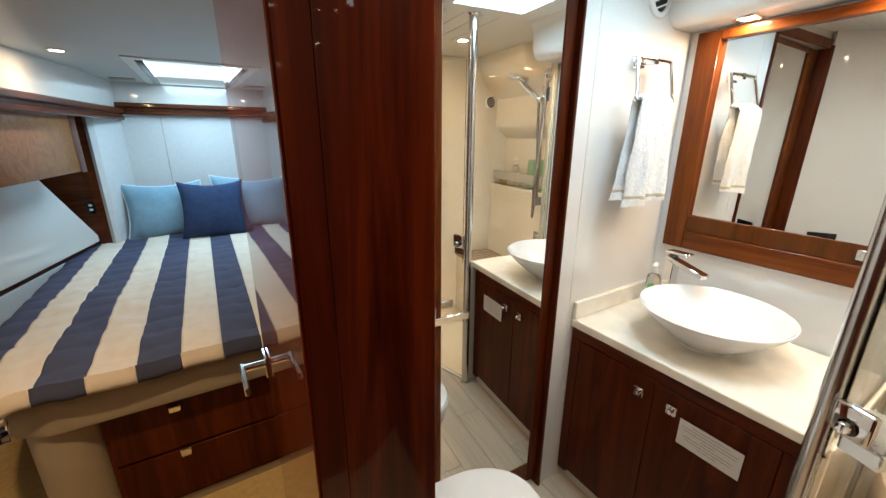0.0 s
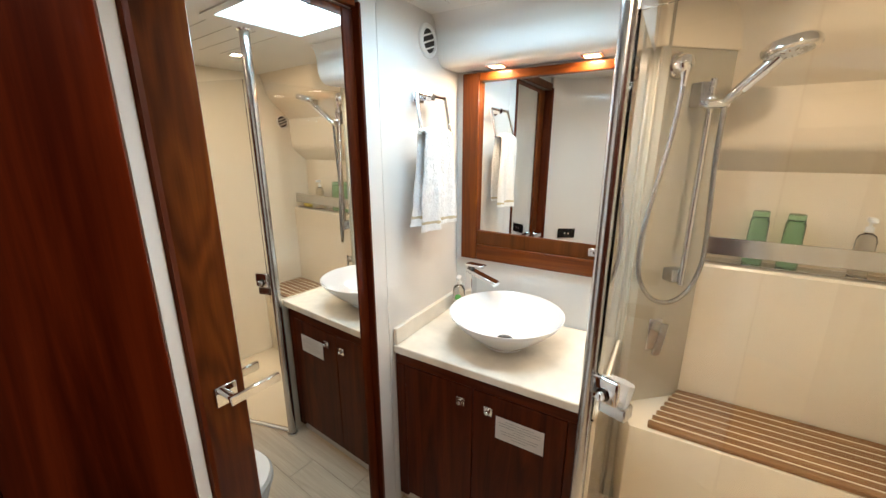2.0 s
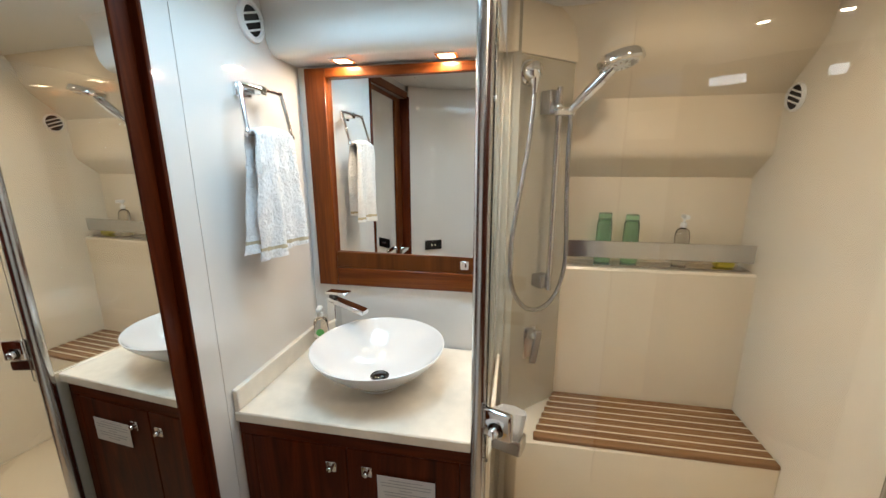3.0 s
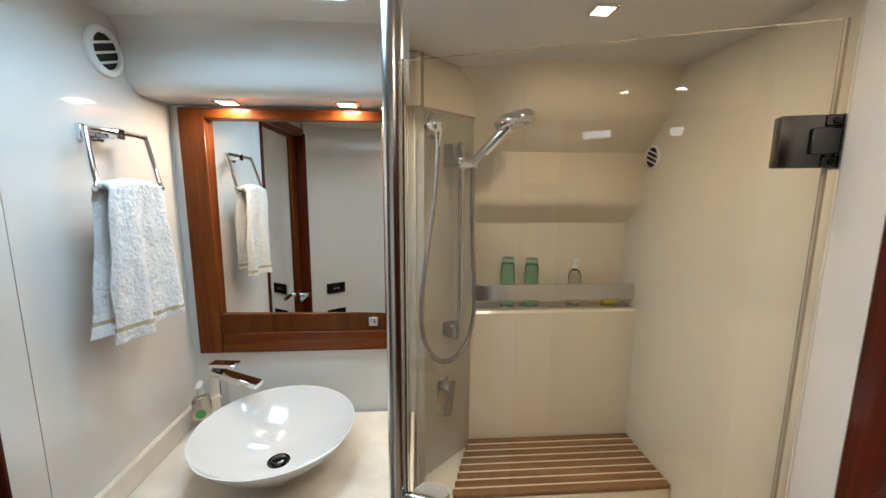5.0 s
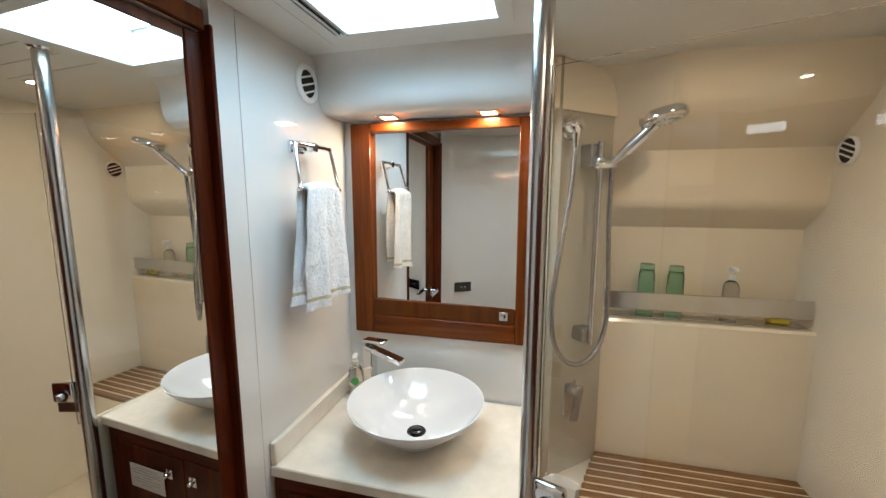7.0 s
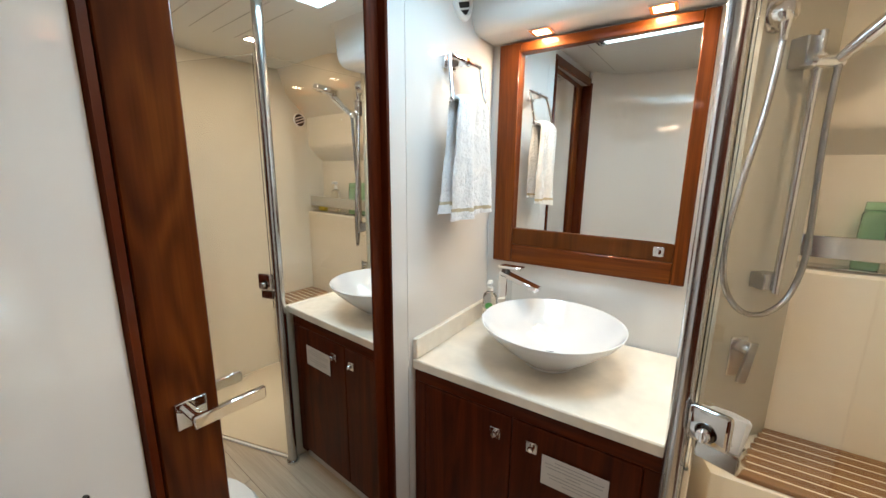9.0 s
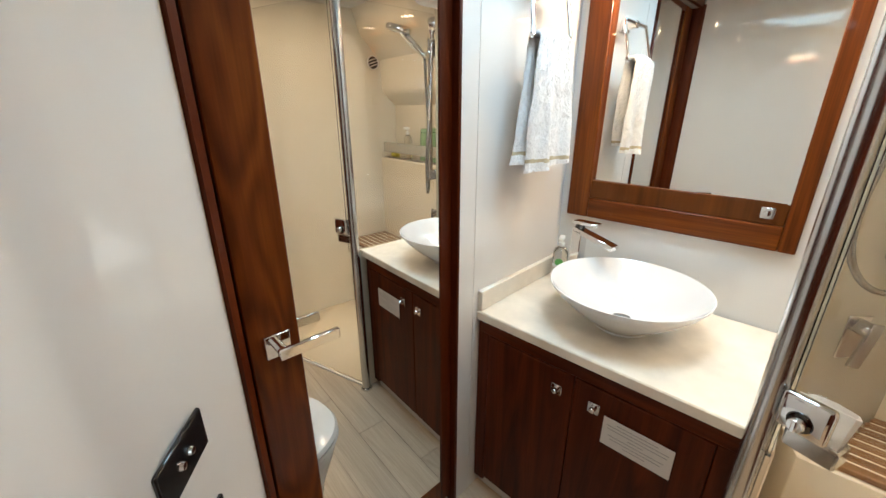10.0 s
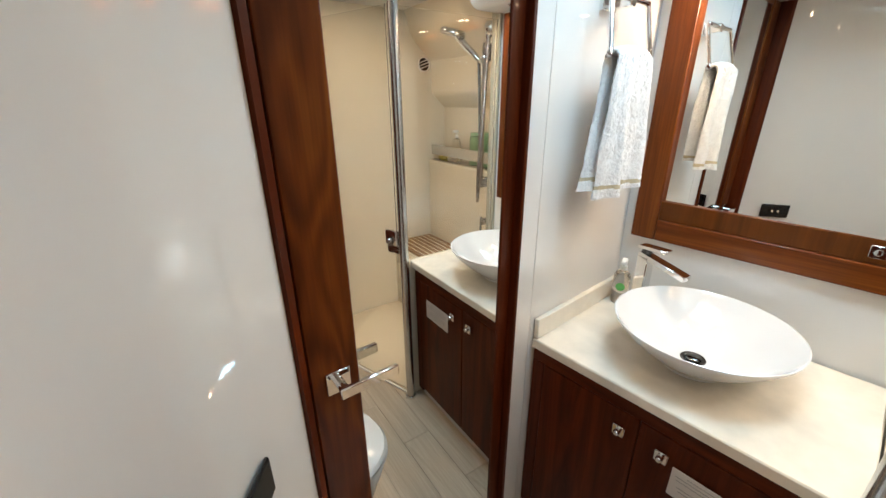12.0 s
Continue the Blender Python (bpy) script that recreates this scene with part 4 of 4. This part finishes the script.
setting("cabin_wall_head_upper", box(-2.19, 2.775, 1.70, -1.18, 2.8, 1.857), M_GEL, "white upper wall above the rail", "wall")
setting("cabin_wall_side", slab((-2.17, 2.81), (-2.62, -0.45), 1.60, 1.857, -0.05), M_GEL, "pale upper cabin wall", "wall")
setting("cabin_wall_north", box(-1.18, 0.1, 0, -1.13, 2.8, 1.857), M_FABRIC, "grey cabin partition", "wall")
setting("cabin_wall_hull", slab((-2.72, 2.85), (-3.02, -0.45), 0, 1.857, -0.05), M_FABRIC, "pale grey lower hull lining", "wall")
# Unseen bulkhead, added to keep sky light out of the cabin.
setting("cabin_seal_aft", box(-3.05, -0.46, 0, -2.45, -0.41, 2.075), M_DARK, "unseen dark mahogany bulkhead added to seal the cabin from sky light", "wall")
setting("cabin_partition", prism([(-1.56, -0.46), (-1.58, -0.42), (-1.40, 0.08), (-1.20, 0.16), (-1.18, 0.10), (-1.31, 0.04), (-1.40, -0.02), (-1.50, -0.16), (-1.55, -0.36)], 0, 2.075), M_DARK, "mahogany partition behind the bathroom", "wall")
for seam in (-1.93, -1.42):
    setting("wall_seam", box(seam - 0.002, 2.797, 0.6, seam + 0.002, 2.7995, 1.62), M_SANDVINYL, "thin seam in the fabric wall", "trim")


def rail_profile(length):
    bm = box(0, -0.030, 0.0, length, 0.0, 0.026, 0.005)
    box(0, -0.018, 0.028, length, 0.0, 0.044, bm=bm)
    box(0, -0.038, 0.046, length, 0.0, 0.080, 0.007, bm=bm)
    return bm


def grooved_rail(p0, p1, z):
    d = Vector((p1[0] - p0[0], p1[1] - p0[1], 0))
    ob = setting("trim_rail", rail_profile(d.length), M_CABINRAIL, "grooved mahogany rail along the cabin wall", "trim")
    ob.matrix_world = Matrix.Translation((*p0, z)) @ Matrix.Rotation(math.atan2(d.y, d.x), 4, "Z")


grooved_rail((-2.19, 2.775), (-1.19, 2.775), 1.638)
grooved_rail((-2.60, -0.40), (-2.17, 2.78), 1.597)

# headboard return, wood bulkhead and hull lining beside the bed
setting("headboard_return", prism([(-2.325, 2.46), (-2.30, 2.44), (-2.27, 2.46), (-2.17, 2.80), (-2.25, 2.80)], 0.6, 1.62), M_FABRIC, "pale padded headboard return", "wall")


def upright(pts, y0, y1, material, name, label, cat):
    bm = bmesh.new()
    a = [bm.verts.new((x, y0, z)) for x, z in pts]
    q = [bm.verts.new((x, y1, z)) for x, z in pts]
    bm.faces.new(a)
    bm.faces.new(q[::-1])
    for k in range(len(pts)):
        bm.faces.new((a[k], q[k], q[(k + 1) % len(pts)], a[(k + 1) % len(pts)]))
    return setting(name, bm, material, label, cat)


upright([(-2.305, 1.62), (-2.305, 0.72), (-2.40, 0.80), (-2.64, 1.23), (-2.64, 1.62)], 2.455, 2.48, M_CABINRAIL, "wood_bulkhead", "mahogany bulkhead panel beside the headboard", "panel")
out = thing("wall_outlet", pose(-2.385, 2.455, 1.03), "small dark outlet with two sockets on the bulkhead", "outlet")
part("plate", box(-0.022, -0.008, -0.04, 0.022, 0.0, 0.04, 0.002), M_BLACK, out)
for dz in (-0.014, 0.016):
    part("socket", box(-0.009, -0.010, dz - 0.007, 0.009, -0.0075, dz + 0.007, 0.001), M_WHITEPL, out, "white socket")
lining = upright([(0, 0.80), (0, 0.84), (0.43, 1.26), (2.3, 1.28), (2.3, 0.80)], 0.0, 0.035, M_GEL, "hull_lining", "white hull lining panel beside the bed", "wall")
lining.matrix_world = Matrix.Translation((-2.42, 2.455, 0)) @ Matrix.Rotation(math.atan2(-2.255, -0.53), 4, "Z")
setting("hull_shelf", slab((-2.405, 2.455), (-2.93, 0.2), 0.60, 0.764, -0.04, 0.004), M_FABRIC, "grey padded hull side under the rail", "wall")
hr = setting("hull_rail", slab((-2.405, 2.455), (-2.93, 0.2), 0.765, 0.80, -0.05, 0.006), M_CABINRAIL, "mahogany rail along the bed", "trim")
lock = thing("overhead_locker", pose(-2.45, 1.9, 1.30), "honey-coloured wooden overhead locker under the rail", "cabinet")
part("body", prism([(0.160, 0.12), (-0.18, 0.12), (-0.52, -1.3), (-0.03, -1.3)], 0.0, 0.309, bev=0.006), M_CABINWOOD, lock)
part("end_panel", prism([(0.172, 0.16), (-0.18, 0.16), (-0.18, 0.121), (0.161, 0.121), (0.158, 0.09)], -0.006, 0.3095, bev=0.003), M_CABINRAIL, lock, "dark end panel")

hatch2 = thing("cabin_hatch", pose(-1.655, 2.16, 1.857), "bright frosted skylight hatch over the bed", "skylight")
part("acrylic", box(-0.265, -0.57, 0.05, 0.265, 0.57, 0.056), M_HATCH, hatch2, "glowing frosted acrylic")
part("trim", holed(-0.31, -0.62, 0.31, 0.61, -0.245, -0.55, 0.245, 0.55, -0.006, 0.0), M_WHITEPL, hatch2)
for sx in (-1, 1):
    part("blind_track", box(sx * 0.245 - 0.018, -0.54, -0.012, sx * 0.245 + 0.018, 0.54, 0.004, 0.004), M_DARKCHROME, hatch2, "grey blind track")
for x in (-2.08, -1.28):
    g = thing("ceiling_grille", pose(x, 2.55, 1.857), "small flat white ceiling grille by the hatch", "vent")
    part("plate", box(-0.07, -0.05, -0.006, 0.07, 0.05, 0.0, 0.002), M_SANDVINYL, g)

# bed
bed = thing("bed", pose(-1.8, 1.65, 0), "bed base with sand vinyl edge and dark drawers", "bed")
edge = [(0.60, -1.045), (-0.46, -1.045), (-0.55, -1.0), (-0.62, -0.92), (-0.71, -0.70), (-0.72, 1.12), (0.60, 1.12)]
part("platform", prism(edge, 0.55, 0.715, bev=0.025), M_SANDVINYL, bed, "padded sand vinyl edge")
base = part("base", box(-0.36, -0.955, 0.05, 0.6, 1.1, 0.55), M_CAB, bed, "dark mahogany drawer base")
part("kickboard", box(-0.30, -0.945, 0.0, 0.6, 1.1, 0.05), M_SANDVINYL, bed)
for z0, z1 in ((0.30, 0.53), (0.075, 0.29)):
    dw = part("drawer", box(-0.345, -0.968, z0, 0.55, -0.955, z1, 0.003), M_CAB, base)
part("latch", box(-0.155, -0.985, 0.475, -0.115, -0.966, 0.500, 0.003), M_CHROME, base, "chrome push latch")
part("latch", box(-0.150, -0.975, 0.255, -0.112, -0.966, 0.290, 0.003), M_CHROME, base, "chrome push latch")
part("pedestal", lathe([(0.10, 0.0), (0.10, 0.55)], 32, m=Matrix.Translation((-0.455, -0.91, 0))), M_SANDVINYL, bed, "rounded sand vinyl pedestal")

nu, nv = 160, 150
QY0, QY1, HANG = 0.575, 2.72, 0.07
verts = []
for j in range(nv + 1):
    row = []
    s = j / nv * (QY1 - QY0 + HANG) - HANG                  # along the bed; below 0 hangs over the foot
    side = -2.50 + 0.17 * math.exp(-max(s, 0) / 0.16)       # edge on the hull side
    for i in range(nu + 1):
        x0 = -2.58 + i * 0.0085795
        x, y, z = max(x0, side - 0.008), QY0 + s, 0.765
        if s < 0:
            y = QY0 - 0.022 * math.sin(min(1, -s / 0.05) * 1.57) + 0.010 * noise.noise(Vector((x0 * 6, s * 5, 0)))
            z += s
        else:
            z -= 0.022 * math.exp(-s / 0.035) + 0.030 * (math.exp(-s / 0.11) - math.exp(-s / 0.02))
        z -= 0.02 * math.exp(-max(0, x0 - side) / 0.03) + 1.2 * min(0.06, max(0, side - x0))
        q = abs(math.sin(math.pi * (s + 0.03 + 0.01 * noise.noise(Vector((x0 * 3, 0, 2)))) / 0.125))
        z += 0.012 * q ** 0.35 + 0.014 * noise.noise(Vector((x0 * 3.1, y * 3.4, 1.3))) + 0.009 * noise.noise(Vector((x0 * 8, y * 7 + x0 * 5, 4))) + 0.004 * noise.noise(Vector((x0 * 22, y * 16, 7)))
        row.append((x, y, z))
    verts.append(row)
quilt = thing("quilt", pose(0, 0, 0), "navy and cream striped quilted bedspread on the bed", "bedspread")
cols = [i for i in range(nu + 1) if i == 0 or i == nu or (i + 7) % 15 == 0]
for i0, i1 in zip(cols, cols[1:]):
    stripe_bm = bmesh.new()
    grid_v = [[stripe_bm.verts.new(verts[j][i]) for i in range(i0, i1 + 1)] for j in range(nv + 1)]
    for j in range(nv):
        for i in range(i1 - i0):
            stripe_bm.faces.new((grid_v[j][i], grid_v[j][i + 1], grid_v[j + 1][i + 1], grid_v[j + 1][i]))
    cream = (i0 + 7) % 30 < 15
    stripe = part("stripe", stripe_bm, M_QUILTCREAM if cream else M_QUILTNAVY, quilt, "cream quilted stripe" if cream else "navy quilted stripe")
    thick = stripe.modifiers.new("thick", "SOLIDIFY")
    thick.thickness = 0.02


def pillow(name, at, rot, w, h, t, material, label, piping=None):
    p = thing(name, pose(*at, *rot), label, "pillow", "pillows on the bed")
    bm = bmesh.new()
    n = 22
    faces_ = {}
    for side in (-1, 1):
        for i in range(n + 1):
            for j in range(n + 1):
                u, v = i / n * 2 - 1, j / n * 2 - 1
                pinch = 1 - 0.11 * (1 - abs(v) ** 2) * abs(u) ** 3
                pinch2 = 1 - 0.09 * (1 - abs(u) ** 2) * max(0, v) ** 3
                puff = (max(0, 1 - abs(u) ** 2.6) * max(0, 1 - abs(v) ** 2.6)) ** 0.55
                wob = 0.006 * noise.noise(Vector((u * 2.5 + at[0] * 9, v * 2.5, side)))
                faces_[side, i, j] = bm.verts.new((u * w / 2 * pinch, side * (t / 2 * puff + 0.002) + wob * puff, (v + 1) * h / 2 * pinch2))
    for side in (-1, 1):
        for i in range(n):
            for j in range(n):
                bm.faces.new((faces_[side, i, j], faces_[side, i + 1, j], faces_[side, i + 1, j + 1], faces_[side, i, j + 1]))
    bmesh.ops.remove_doubles(bm, verts=bm.verts, dist=0.0045)
    part("cushion", bm, material, p)
    if piping:
        pts = []
        for k in range(81):
            e, f = divmod(k % 80, 20)
            g = f / 10 - 1
            u, v = ((g, 1), (1, -g), (-g, -1), (-1, g))[e]
            pts.append((u * w / 2 * (1 - 0.11 * (1 - v * v) * abs(u) ** 3), 0, (v + 1) * h / 2 * (1 - 0.09 * (1 - u * u) * max(0, v) ** 3)))
        part("piping", tube(pts, 0.005, 8), piping, p, "pale piping")


pillow("pillow", (-1.985, 2.52, 0.775), (-16, 0, 4), 0.50, 0.40, 0.15, M_PILBLUE, "pale blue pillow with light piping", M_PIPING)
pillow("pillow", (-1.43, 2.55, 0.775), (-16, 0, -4), 0.52, 0.43, 0.15, M_PILBLUE, "pale blue pillow with light piping behind another", M_PIPING)
pillow("pillow", (-1.69, 2.32, 0.775), (-20, 0, -5), 0.44, 0.42, 0.15, M_PILNAVY, "square navy velvet pillow leaning on the others")

# cabin door
cd = thing("cabin_door", Matrix.Translation((-1.628, -0.47, 0)) @ Matrix.Rotation(radians(91), 4, "Z"), "dark glossy mahogany cabin door, open", "door")
part("leaf", box(0.0, -0.035, 0.02, 0.54, 0.0, 1.84, 0.002), M_LACQUER, cd)
lv = part("lever", box(0.39, 0.05, 0.945, 0.505, 0.062, 0.967, 0.003), M_CHROME, cd, "chrome lever handle")
part("neck", lathe([(0.010, 0.0), (0.010, 0.055)], 16, m=Matrix.Translation((0.495, 0.0, 0.956)) @ Matrix.Rotation(radians(-90), 4, "X")), M_CHROME, lv)
part("rose", box(0.468, 0.0005, 0.928, 0.522, 0.008, 0.984, 0.002), M_CHROME, lv)

# ---- floor planks ----
plank_mesh = finish(box(-0.069, -0.45, -0.004, 0.069, 0.45, 0.0, 0.001), "plank", M_FLOORW)
for r in range(20):
    for k in range(4):
        hi = min(0.095, 0.55 - 0.30 * (r % 3) - 0.9015 * (k - 0.5))
        lo = max(-1.84, 0.55 - 0.30 * (r % 3) - 0.9015 * (k + 0.5) + 0.0015)
        if hi - lo > 0.05:
            p = new("plank", plank_mesh)
            p.parent = floor
            p.location = (0.02 - 0.1392 * r, (hi + lo) / 2, 0.0)
            p.scale = (1, (hi - lo) / 0.9, 1)
